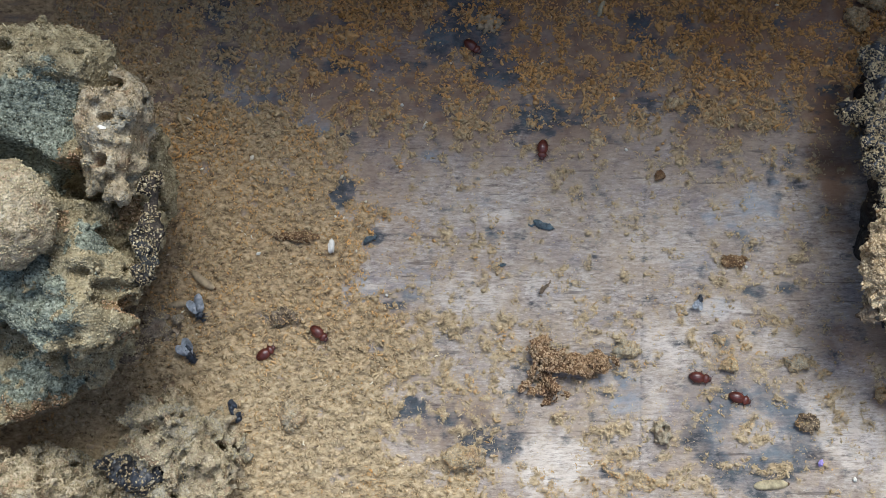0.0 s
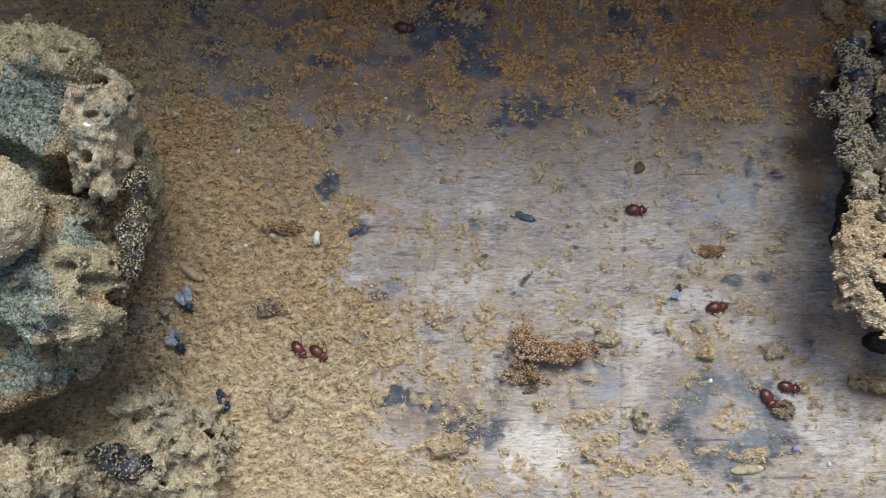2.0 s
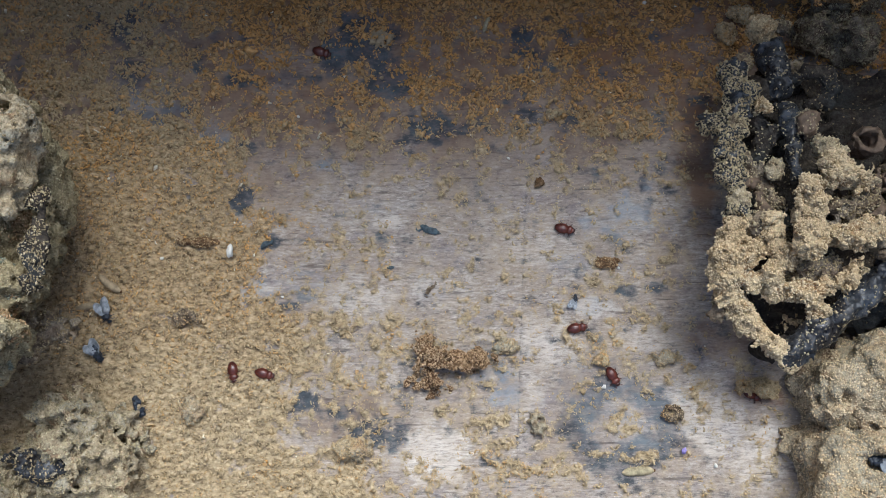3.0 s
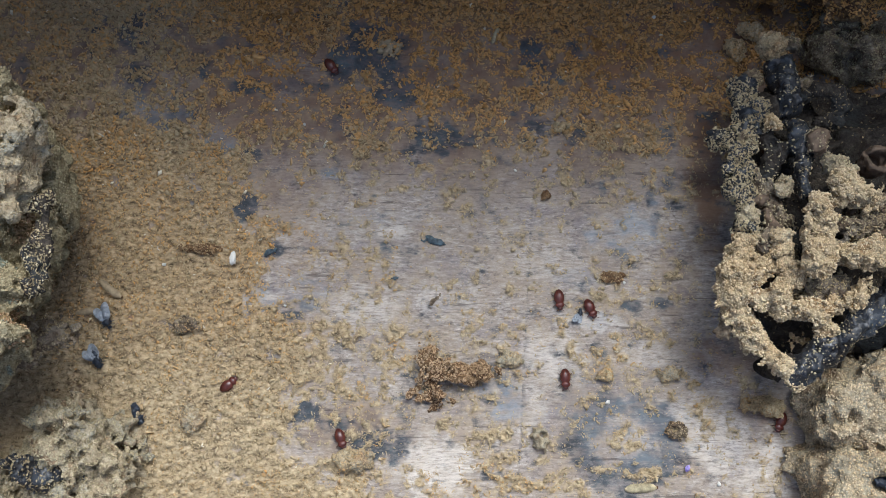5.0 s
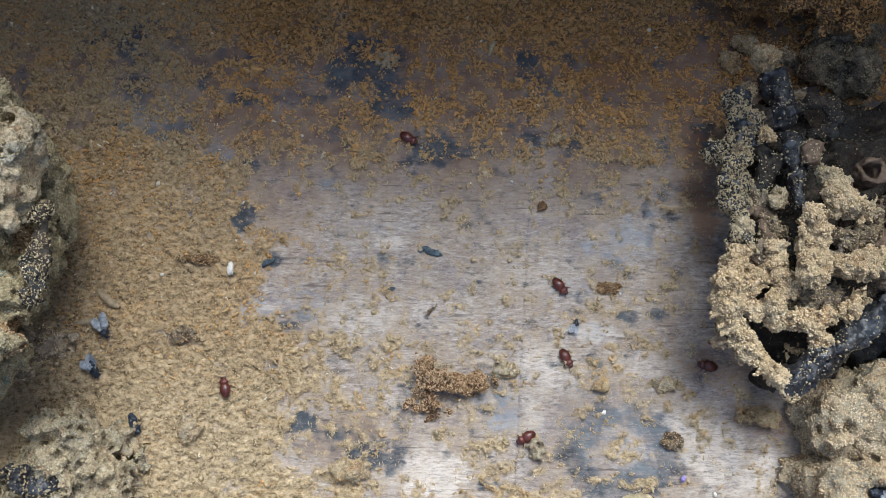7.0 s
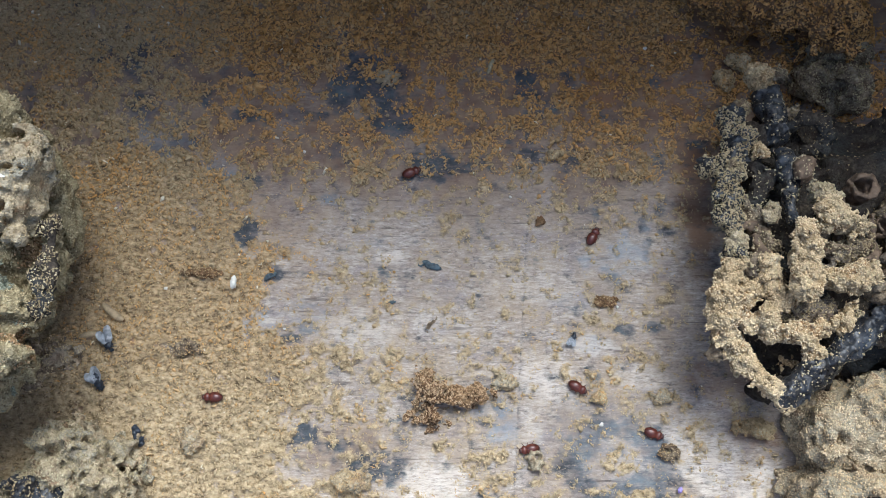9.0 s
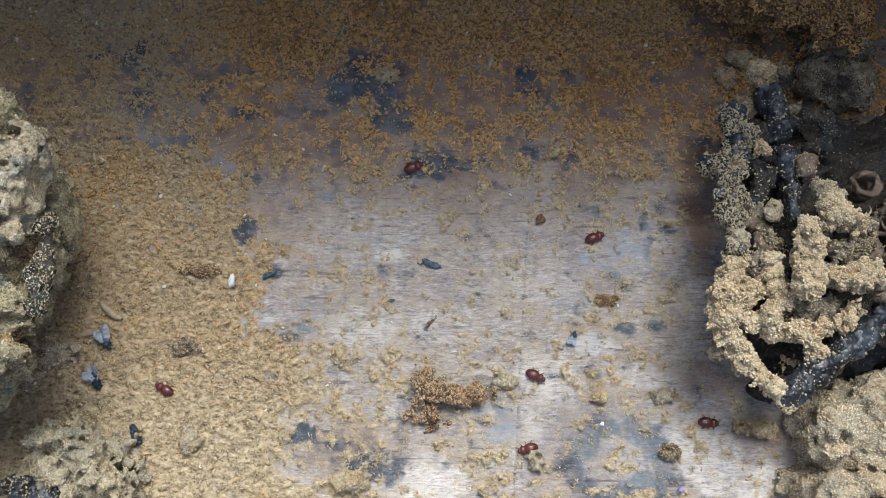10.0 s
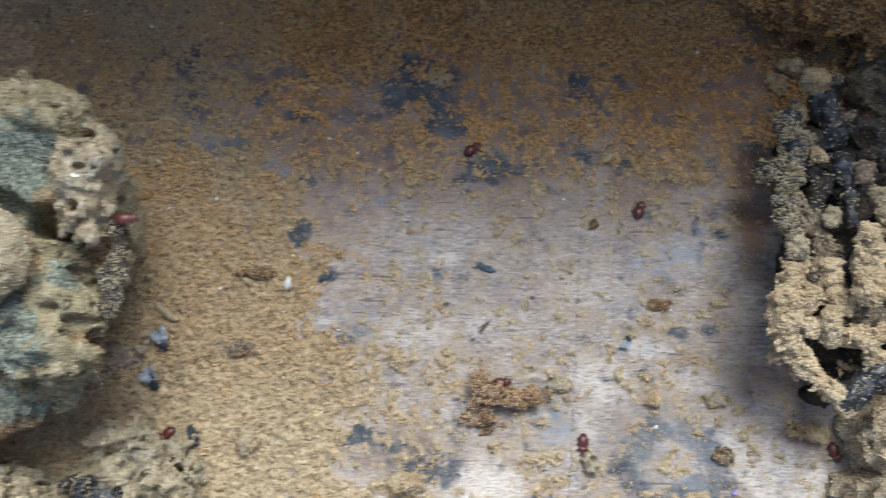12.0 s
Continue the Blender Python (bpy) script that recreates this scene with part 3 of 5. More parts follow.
def dust_cover(x, y):
    """How thickly the frass lies, 0 to 1."""
    p = flat(x, y)
    shore = np.interp(y, (-40, -14, -8, -4.5, 0.9, 3.4, 6.7, 10, 13.5, 17, 21.5, 26, 31, 35, 39, 48, 80), (1, 0, -9.4, -9.5, -11, -3, -4.5, -10, -17, -14.5, -14.5, -17, -21, -18, -25, -44, -48))
    drift = step(8.5, -6.5, x - shore + 4.0 * fbm(p, 7.0, 3) + 2.0 * fbm(p, 2.2, 2, 1))
    north = 0.30 * step(26, 32, y) + 0.20 * step(32, 42, y) + 0.42 * step(52, 60, y) * step(56, 46, x)
    veil = 0.20 + 0.13 * step(20, 6, y) + 0.17 * step(24, 4, x - shore)
    base = np.maximum(np.maximum((1.1 - 0.42 * step(37, 44, y)) * drift, blots(x, y, DRIFTS, 0.5, 4.0)), np.maximum(north, veil)) - 0.15 * blots(x, y, STAINS)
    clump = 0.70 * fbm(p, 3.2, 4, 1) + 0.85 * fbm(p, 1.15, 2)
    return step(-0.40, 0.44, base - 0.5 + 0.44 * clump)


def orange_frass(x, y):
    w = 4 * fbm(flat(x, y), 6.0, 3)
    return np.maximum(step(29, 50, y + w) * (0.25 + 0.75 * step(-36, -16, x + w)), 0.34 * step(-4, 14, y + w) * step(4, -12, x + w))


def floor_height(x, y):
    p = flat(x, y)
    grain = 0.10 * fbm(np.stack([x * 0.12, y, 0 * x + 3], -1), 0.9, 3)
    d = step(0.45, 1.0, dust_cover(x, y))
    flakes = fbm(np.stack([x * 0.75, y, 0 * x + 7], -1), 0.95, 3, 1)
    return grain * (1 - d) + d * (0.36 + 0.30 * fbm(p, 2.6, 3) + 0.55 * flakes) - 0.15


def make_floor():
    axis = lambda lo, a, b, hi: np.concatenate([np.linspace(lo, a, 8)[:-1], np.arange(a, b, 0.255), np.linspace(b, hi, 8)])
    xs, ys = axis(-100, -63, 84, 110), axis(-90, -18, 67, 84)
    gx, gy = np.meshgrid(xs, ys, indexing="ij")
    x, y = gx.ravel(), gy.ravel()
    z = floor_height(x, y)
    ring = np.hypot((x - 38.6) / 7.8, (y + 6.2) / 6.6) + 0.30 * fbm(flat(x, y), 3.0, 4, 1)
    stain = np.maximum(blots(x, y, STAINS), 0.72 * step(1.25, 0.95, ring) * step(0.30, 0.62, ring))
    stain = np.maximum(stain, (0.42 + 0.26 * step(26, 38, y)) * step(0.20, 0.60, fbm(flat(x, y), 3.6, 5)))
    line = np.exp(-((x - 24.5 - 0.053 * (y - 11)) / 0.22) ** 2) * step(-16, -9, y) * step(33, 28, y)
    z = z - 0.12 * line
    # the step in y paints the shaded north end along with its damp stain
    damp_shade = np.clip(0.75 * blots(x, y, DAMP_SHADES, 0.6) + step(26, 42, y + 5 * fbm(flat(x, y), 9.0, 3)) + 0.25 * step(0.3, 0.8, fbm(flat(x, y), 6.0, 3, 1)), 0, 1)
    nx, ny = len(xs), len(ys)
    i = np.arange(nx * ny).reshape(nx, ny)
    faces = np.stack([i[:-1, :-1], i[1:, :-1], i[1:, 1:], i[:-1, 1:]], -1).reshape(-1, 4)
    rim = np.concatenate([i[:-1, 0], i[-1, :-1], i[::-1, -1][:-1], i[0, ::-1][:-1]])
    low = nx * ny + np.arange(len(rim))
    v = np.concatenate([np.stack([x, y, z], -1), np.stack([x[rim], y[rim], np.full(len(rim), -14.0)], -1)])
    nxt = np.roll(np.arange(len(rim)), -1)
    skirt = np.stack([rim, low, low[nxt], rim[nxt]], -1)
    tones = {"dust": dust_cover(x, y), "stain": np.maximum(stain, 0.35 * line), "pale": blots(x, y, PALES), "bloom": blots(x, y, BLOOMS), "rust": blots(x, y, RUSTS, 0.6), "damp_shade": damp_shade, "warm": orange_frass(x, y)}
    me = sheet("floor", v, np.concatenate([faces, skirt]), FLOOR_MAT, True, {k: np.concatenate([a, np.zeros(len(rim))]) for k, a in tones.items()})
    tagged(new("floor", me), "weathered grey-brown wooden nest board, stained and strewn with frass", "wooden board", kind="structure")


make_floor()


def make_wall(name, lo, hi):
    bm = bmesh.new()
    bmesh.ops.create_cube(bm, size=1)
    for v in bm.verts:
        v.co = [MM * (a + (c + 0.5) * (b - a)) for c, a, b in zip(v.co, lo, hi)]
    bmesh.ops.bevel(bm, geom=bm.edges[:], offset=0.0012, segments=2, affect="EDGES")
    me = bpy.data.meshes.new(name)
    bm.to_mesh(me)
    me.materials.append(WALL)
    tagged(new(name, me), "unseen wooden side board of the nest box, added to shade the floor", "box board", kind="structure")


# side boards out of view, added to shade the floor; north one darkens its end
make_wall("wall_north", (-112, 84.2, -14), (122, 97, 110))
make_wall("wall_south", (-112, -103, -14), (122, -90.2, 60))
make_wall("wall_west", (-112.5, -90, -14), (-100.2, 84, 115))
make_wall("wall_east", (110.2, -90, -14), (122.5, 84, 115))


def scatter_frass():
    """Loose frass on the board: crumbs thick in the drifts, curled flakes elsewhere."""
    rng = np.random.RandomState(5)
    n = 149000
    x, y = rng.uniform(-62, 84, n), rng.uniform(-18, 67, n)
    cover = dust_cover(x, y)
    keep = rng.rand(n) < np.clip(0.05 + 0.95 * step(0.10, 0.6, cover), 0, 1) * (0.60 - 0.03 * step(0.8, 1.0, cover) + 0.22 * step(30, 42, y))
    x, y, cover = x[keep], y[keep], cover[keep]
    sizes = (0.125 + 0.05 * step(0.2, 0.7, cover) + 0.06 * step(28, 40, y)) * np.exp(rng.randn(len(x)) * 0.38)
    z = floor_height(x, y) + sizes * 0.2 + 0.15 * rng.rand(len(x)) * step(0.5, 0.9, cover)
    warm = orange_frass(x, y)
    tones = np.clip(0.57 - 0.31 * warm + 0.07 * rng.randn(len(x)) + 0.12 * fbm(flat(x, y), 6.0, 3), 0, 1)
    tones[rng.rand(len(x)) < 0.005] = 1.0
    me = crumbs("frass", np.stack([x, y, z], -1), sizes, tones, FRASS, 6, 0.8, 0.62)
    tagged(new("frass", me), "loose tan and orange-brown frass crumbs strewn over the board", "frass", kind="stuff")


scatter_frass()

# ---- the tall comb at the west side ----
def rough(p, coarse, fine, a=6.0, b=1.6):
    return coarse * fbm(p, a, 3) + fine * fbm(p, b, 3, 1)


def make_west_comb():
    comb = thing("tall_nest_comb", "tall crumbly nest comb, sandy with grey-green mouldy dust and holes", "nest comb")

    # zones of mould and of rusty earth: centre and half widths
    # real mould, widened over the southern lobe to paint its shaded slope darker
    mouldy_shaded = [((-47.5, 30.5, 33), (6.5, 4.5, 8)), ((-50, 27.5, 31), (6, 5, 9)), ((-40.3, 16.8, 31), (3, 2.2, 4)), ((-45.5, 12.6, 31), (3.8, 4.2, 6)), ((-49, 9, 29), (9.5, 6.5, 8)), ((-44, 8, 28), (4, 3, 5)), ((-35.4, 21.5, 27), (1.6, 5, 6)), ((-52, 2, 18), (8, 3.5, 4))]
    rusty = [((-46.5, 17.4, 31), (3.2, 2.2, 5)), ((-39.5, 8, 27), (3, 2.6, 5)), ((-50, 3.2, 26), (9, 1.6, 3)), ((-38.5, 20, 28), (2.4, 2, 5)), ((-47, -2.8, 17), (12, 1.7, 4)), ((-42.5, 25, 30), (3, 2, 6))]

    def zone(p, rows):
        w = 0.5 * fbm(p, 2.6, 3) + 0.35 * fbm(p, 0.9, 2, 1)
        return np.max([step(1.25, 0.6, np.linalg.norm((p - np.array(c)) / np.array(r), axis=-1) + w) for c, r in rows], axis=0)

    def zoned(name, field, lo, hi, h, label, seed):
        v, q = nets(field, lo, hi, h)
        green, red = zone(v, mouldy_shaded), zone(v, rusty)
        base = part(name, sheet(name, v, q, ZONED, True, {"mould_shade": green, "rust": red}), comb, label)
        near = lambda a: (a[:, 0] > -55.5) & (a[:, 2] > 13)
        crust("dust_crust", v, q, 4.0, 0.25, KHAKI, base, seed, -0.2, (0.34, 0.17), lambda a: near(a) & (zone(a, mouldy_shaded) < 0.45) & (zone(a, rusty) < 0.5), 0.4)
        crust("mould_shade_crust", v, q, 3.6, 0.22, MOULDDUST, base, seed + 1, -0.1, (0.29, 0.22), lambda a: near(a) & (zone(a, mouldy_shaded) > 0.3), 0.25)
        crust("rust_crust", v, q, 5.0, 0.24, RUSTDUST, base, seed + 2, -0.2, (0.45, 0.2), lambda a: near(a) & (zone(a, rusty) > 0.4), 0.4)

    def body(p):
        d = ball(p, (-57.6, 24.6, 20), (20.6, 18.5, 18))
        d = join(d, ball(p, (-44, 11, 29), (7.5, 7, 5.5)), 3)
        d = join(d, ball(p, (-49.5, 34.4, 29), (9.5, 8, 7)), 3)
        d = join(d, rod(p, (-60, 22, -3), (-58, 22, 14), 14), 5)
        d = d + rough(p, 1.6, 0.9, 6.0, 1.5) + 0.35 * fbm(p, 0.9, 2) + pits(p, 1.8, 4.5, 0.35, 0.5) + pits(p + 40, 1.0, 1.8, 0.45, 0.6)
        d = carve(d, ball(p, (-45.5, 28.0, 38), (5.6, 6.0, 6.6)), 1.5)
        d = carve(d, ball(p, (-43.6, 22.9, 32), (4.8, 2.3, 13)))
        d = carve(d, ball(p, (-50.0, 24.6, 35), (4.0, 2.4, 8)))
        d = carve(d, ball(p, (-54, 3.2, 23.6), (20, 8.5, 2.7)), 0.6)
        for c, r in (((-39.4, 33.4, 34), (1.8, 1.1, 6)), ((-41.6, 12.4, 34), (1.3, 0.7, 3)), ((-38.6, 11.0, 31.5), (2.2, 0.8, 3)), ((-38.7, 24.2, 36.5), (0.7, 0.6, 3)), ((-40.3, 15.9, 37), (0.6, 0.5, 2.5)), ((-47.2, 14.6, 37), (1.3, 1.0, 5)), ((-50.5, 37.0, 36), (1.2, 0.7, 3)), ((-53.5, 35.6, 36), (1.6, 0.8, 3)), ((-45.4, 33.4, 36), (1.8, 0.5, 3)), ((-34.5, 15.8, 30.5), (2.1, 1.6, 3)), ((-38.5, 9.5, 31.5), (2.2, 1.0, 3)), ((-36.6, 22.0, 31.5), (0.7, 2.0, 3)), ((-37.4, 24.2, 30), (2.6, 1.2, 4)), ((-37.4, 16.7, 31.5), (1.6, 2.0, 3)), ((-44.6, 23.4, 33), (2.6, 1.3, 6))):
            d = carve(d, ball(p, c, r), 0.5)
        return d

    zoned("body", body, (-80, -1, -0.5), (-31, 46, 43), 0.48, "mouldy grey-green and sandy crumbly body", 240)
    cap = lambda p: ball(p, (-47.3, 17.8, 37.5), (4.6, 5.6, 4.2)) + rough(p, 0.5, 0.25, 4, 1.2)
    base, v, q = lump("cap", cap, (-55, 9, 31), (-40, 27, 44), 0.3, SAND, comb, "rounded sandy cap")
    crust("dust_crust", v, q, 6.0, 0.22, KHAKI, base, 43, -0.3, (0.48, 0.13), None, 0.3)

    def shoulder(p):
        d = ball(p, (-39.3, 27.6, 30.5), (4.0, 6.8, 5.4)) + rough(p, 1.2, 0.7, 4, 1.2) + pits(p, 0.6, 2.2, 0.45, 0.65)
        d = join(d, rod(p, (-38.6, 23.4, 32.4), (-37.6, 20.6, 33.4), 1.2) + rough(p, 0.6, 0.6, 3, 1.0), 0.8)
        for c, r in (((-39.2, 24.1, 36), (0.95, 0.8, 4)), ((-38.7, 28.7, 36), (0.9, 0.55, 2.4)), ((-40.9, 25.2, 35.5), (0.9, 0.7, 2)), ((-39.7, 33.2, 33), (2.0, 1.1, 7)), ((-35.6, 27.0, 31), (0.9, 2.0, 4))):
            d = carve(d, ball(p, c, r), 0.4)
        return d

    base, v, q = lump("shoulder", shoulder, (-46, 18, 23), (-33, 37, 37.5), 0.3, SAND, comb, "brown pitted side lump")
    crust("dust_crust", v, q, 3.2, 0.2, DUST, base, 45, -0.2, (0.42, 0.16), None, 0.3)

    def tray(p):
        e = np.stack([p[:, 0], p[:, 1] - 0.42 * (p[:, 0] + 52), p[:, 2]], -1)
        d = block(e, (-60.4, 6.8, 18.5), (17, 8.8, 2.2), 2.0)
        d = join(d, ball(p, (-46.5, 5.5, 19.5), (4.6, 4, 2.6)), 2)
        return d + rough(p, 1.3, 1.0, 4, 1.4)

    zoned("lower_tray", tray, (-80, -12, 13), (-38, 20, 25), 0.4, "dark greenish lower layer with a ragged rusty rim", 250)
    spur = lambda p: join(ball(p, (-41.2, 7.0, 16.5), (4.2, 2.3, 1.5)), ball(p, (-43.0, 6.0, 17), (2.5, 3, 2.5)), 1.5) + rough(p, 1.1, 0.9, 3, 1.0)
    base, v, q = lump("spur", spur, (-48, 1, 12), (-34, 12, 22), 0.25, BROWN, comb, "thin ragged brown spur")
    crust("dust_crust", v, q, 4.5, 0.22, DUST, base, 49, -0.2, (0.36, 0.2), lambda a: fbm(a, 1.6, 3) > -0.15, 0.3)
    fin = lambda p: join(rod(p, (-36.2, 12.8, 30), (-35.4, 17.5, 29), 1.0), rod(p, (-35.4, 17.5, 29), (-35.7, 23, 29.5), 1.2), 1) + rough(p, 1.1, 0.8, 2.5, 1.0)
    base, v, q = lump("rim_flake", fin, (-39, 9, 24), (-31, 27, 34), 0.28, DARKCOMB_SHADE, comb, "dark crusted rim")
    crust("dust_crust", v, q, 7.0, 0.22, DUST, base, 51, -0.3, (0.42, 0.25), lambda a: fbm(a, 1.5, 3) > -0.2, 0.3)
    bead("wax_drop", (-38.9, 27.3, 35.9), (0.55, 0.42, 0.3), WHITE, comb, "white glossy drop", 0.9, 7)
    return comb


def bead(name, at, r, mat, parent=None, label="", jag=0.08, seed=1):
    """A small rounded body, slightly uneven."""
    bm = bmesh.new()
    bmesh.ops.create_icosphere(bm, subdivisions=3, radius=1)
    for v in bm.verts:
        k = 1 + jag * noise.noise(v.co * 1.7 + Vector((seed, 0, 0)))
        v.co = [MM * (c * k * a + o) for c, a, o in zip(v.co, r, at)]
    for f in bm.faces:
        f.smooth = True
    me = bpy.data.meshes.new(name)
    bm.to_mesh(me)
    bm.free()
    me.materials.append(mat)
    return part(name, me, parent, label)


def make_south_west_clods():
    def field(p):
        d = ball(p, (-39.6, -6.2, 3), (5.2, 5, 8))
        d = join(d, ball(p, (-36.6, -12.5, 3), (5.2, 6, 7)), 2)
        d = join(d, ball(p, (-46.5, -13.5, 2), (7, 5, 5.6)), 2)
        return d + rough(p, 2.4, 1.9, 4.5, 1.3) + pits(p, 2.2, 2.6, 0.2, 0.4)

    clod = thing("low_comb_clod", "low crumbly clod of sandy comb with dark blue resin patches", "comb clod")
    base, v, q = lump("body", field, (-60, -24, -0.6), (-27, 4, 14), 0.35, SAND, clod)
    crust("dust_crust", v, q, 5.0, 0.24, KHAKI, base, 61, -0.1, (0.42, 0.1), lambda a: fbm(a, 4.0, 3) + 0.09 * (a[:, 2] - 5) > -0.2, 0.4)
    patch = lambda p: ball(p, (-42.8, -10.6, 8.2), (4.6, 2.4, 1.9)) + rough(p, 0.8, 0.7, 3, 1.0)
    base, v, q = lump("resin_patch", patch, (-49, -15, 5), (-36, -6, 12.5), 0.25, RESIN, clod, "blue-black resin patch")
    crust("dust_crust", v, q, 1.6, 0.3, DUST, base, 62, -0.1, (0.4, 0.15))

    def second(p):
        d = join(ball(p, (-54, -13, 8), (5.5, 4.0, 10)), ball(p, (-60, -12.5, 7), (6, 4.0, 11)), 2)
        return d + rough(p, 2.0, 1.4, 4, 1.5) + pits(p, 2.2, 3.0, 0.2, 0.45)

    clod = thing("sandy_comb_clod", "ragged sandy comb clod beside the tall comb", "comb clod")
    base, v, q = lump("body", second, (-70, -21, -0.6), (-46, -5, 21), 0.4, SAND, clod)
    crust("dust_crust", v, q, 5.0, 0.24, KHAKI, base, 63, -0.1, (0.40, 0.16), None, 0.4)


# ---- the open-work comb at the east side ----
def make_east_comb():
    comb = thing("lattice_nest_comb", "open-work nest comb of dusty ochre struts and dark resin bars", "nest comb")
    count = iter(range(100, 400))

    def strut(name, pts, r, mat, label="", dust=4.0, tone=(0.6, 0.18), holes=(), uneven=0.5, h=0.24):
        pts = [np.array(a, float) for a in pts]
        r = r * (0.9 if dust > 1 else 1.0)

        def field(p):
            d = rod(p, pts[0], pts[1] if len(pts) > 1 else pts[0] + (0, 0, 0.01), r)
            for a, b in zip(pts[1:], pts[2:]):
                d = join(d, rod(p, a, b, r), 1.0)
            d = d + rough(p, uneven * 1.1, 0.85 if dust > 1 else 0.45, 2.8, 0.9) + (pits(p, 0.5, 1.5, 0.35, 0.6) if dust > 1 else 0)
            for c, hr in holes:
                d = carve(d, ball(p, c, hr), 0.4)
            return d

        box = np.array(pts)
        n = next(count)
        base, v, q = lump(name, field, box.min(0) - r - 1.6, box.max(0) + r + 1.6, h, mat, comb, label)
        if dust:
            crust("dust_crust", v, q, dust * 1.15, 0.26, YELLOWDUST if mat is OCHRE else DUST, base, n, 0.0, (tone[0], tone[1] * 0.35), None if mat is OCHRE else lambda a: fbm(a, 2.2, 3) > -0.38)

    # rim along the west side and round the southern tip
    strut("rim", [(51.0, 36.5, 10), (53.5, 35.5, 12), (52.8, 31, 14), (52.6, 28, 15), (52.0, 23, 17)], 1.6, RESIN, "dark rim in patchy pale dust", 7, (0.55, 0.25), uneven=0.8)
    strut("rim", [(51.5, 20.5, 17.5), (49.8, 16.8, 17.8), (49.6, 13.5, 17)], 1.6, OCHRE, "ochre dusted rim", 5)
    strut("rim", [(50.4, 11.8, 15.8), (53.6, 7.3, 15), (58.6, 3.0, 14.6)], 1.5, OCHRE, "ochre dusted rim", 6)
    strut("rim_stub", [(50.6, 11.0, 14.6), (49.9, 8.9, 13.6)], 1.2, BROWN, "dark stub in patchy pale dust", 5, (0.5, 0.2))
    strut("rim", [(54.4, 44, 9.5), (55.3, 40.5, 11), (53.8, 37, 11)], 2.1, RESIN, "dark rim in patchy grey-green dust", 7, (0.5, 0.25), uneven=0.9)
    strut("foot", [(57, 20, 0), (55.5, 18, 14)], 2.4, DARKCOMB_SHADE, "", 0, h=0.45)
    strut("foot", [(59, 42, 0), (58.5, 41, 9)], 2.6, DARKCOMB_SHADE, "", 0, h=0.45)
    strut("foot", [(59.6, 4.6, 0), (59, 4.6, 12)], 1.3, DARKCOMB_SHADE, "", 0, h=0.4)
    # dark resin bars
    strut("resin_bar", [(58.5, 3.5, 14.6), (62.4, 6.6, 15), (66.9, 10.4, 15.5), (71.5, 14.3, 16), (77, 16, 16)], 1.75, RESIN, "blue-black resin bar", 0.7, uneven=0.6)
    strut("resin_bar", [(60.4, 47.5, 9), (60.8, 44.5, 10.5), (61, 41, 11)], 1.7, RESIN, "blue-black resin bar", 0.7, uneven=0.6)
    strut("resin_bar", [(61, 38, 12.5), (61.5, 34, 14.5), (60.4, 28, 16.5)], 1.15, RESIN, "dark resin bar", 0.8, uneven=0.6)
    strut("resin_bar", [(55.8, 40, 10), (58.5, 34, 12), (56, 30, 13)], 1.3, DARKCOMB_SHADE, "dark inner bar", 1.0, uneven=0.4)
    strut("resin_bar", [(55.2, 30.5, 13), (57, 24, 15.5), (54.5, 20, 17)], 1.3, BROWN, "dark inner bar", 1.5, uneven=0.4)
    # dusted knobs and columns
    strut("column", [(60.4, 24.4, 20.6), (60.2, 17.8, 20.2)], 2.2, OCHRE, "thick ochre dusted column", 6, uneven=0.4)
    strut("knob", [(63.8, 27.4, 19.6), (67.0, 26.4, 19.4)], 2.2, OCHRE, "ochre crumbly knob", 6, uneven=0.9)
    strut("knob", [(63.0, 31.6, 17.6), (64.8, 30.2, 17.8)], 1.5, SAND, "grey dusted knob", 5, uneven=0.7)
    strut("knob", [(62.3, 35.2, 16.4), (62.0, 33.6, 16.6)], 1.25, WAX, "smooth pinkish-brown knob", 0.8, uneven=0.4)
    strut("cross_bar", [(56.8, 12.3, 16.8), (59.8, 11.8, 17), (62.8, 11.9, 16.8)], 1.45, OCHRE, "ochre dusted cross bar", 6, uneven=0.6)
    strut("cross_bar_end", [(62.4, 9.9, 16.4), (62.0, 9.6, 16.2)], 1.1, OCHRE, "", 6, uneven=0.6)
    strut("knob", [(66.2, 12.8, 16.6), (67.4, 14.8, 16.8)], 1.55, OCHRE, "ochre crumbly knob", 5, uneven=0.7)
    strut("knob", [(65.2, 18.4, 18.2), (68.8, 19.4, 18.2)], 1.9, OCHRE, "ochre crumbly knob", 5, (0.6, 0.2), uneven=0.9)
    strut("knob", [(56.4, 20.6, 18.6), (56.0, 19.4, 18.6)], 1.5, OCHRE, "ochre crumbly knob", 6, uneven=0.6)
    strut("knob", [(57.3, 23.8, 17.0), (56.6, 24.6, 16.8)], 1.2, BROWN, "brown crumbly knob", 4, (0.4, 0.2), uneven=0.7)
    strut("knob", [(51.7, 16.4, 17.4), (51.2, 14.2, 17.0)], 1.8, OCHRE, "ochre crumbly knob", 5, uneven=0.8)
    strut("web", [(52.6, 15.4, 17.4), (53.6, 13.6, 17.2), (55.8, 13.5, 17.2), (58.2, 15.8, 17.5), (56.4, 17.7, 17.8), (53.4, 17.9, 17.8)], 1.25, OCHRE, "ochre dusted web round a hole", 5, uneven=0.7)
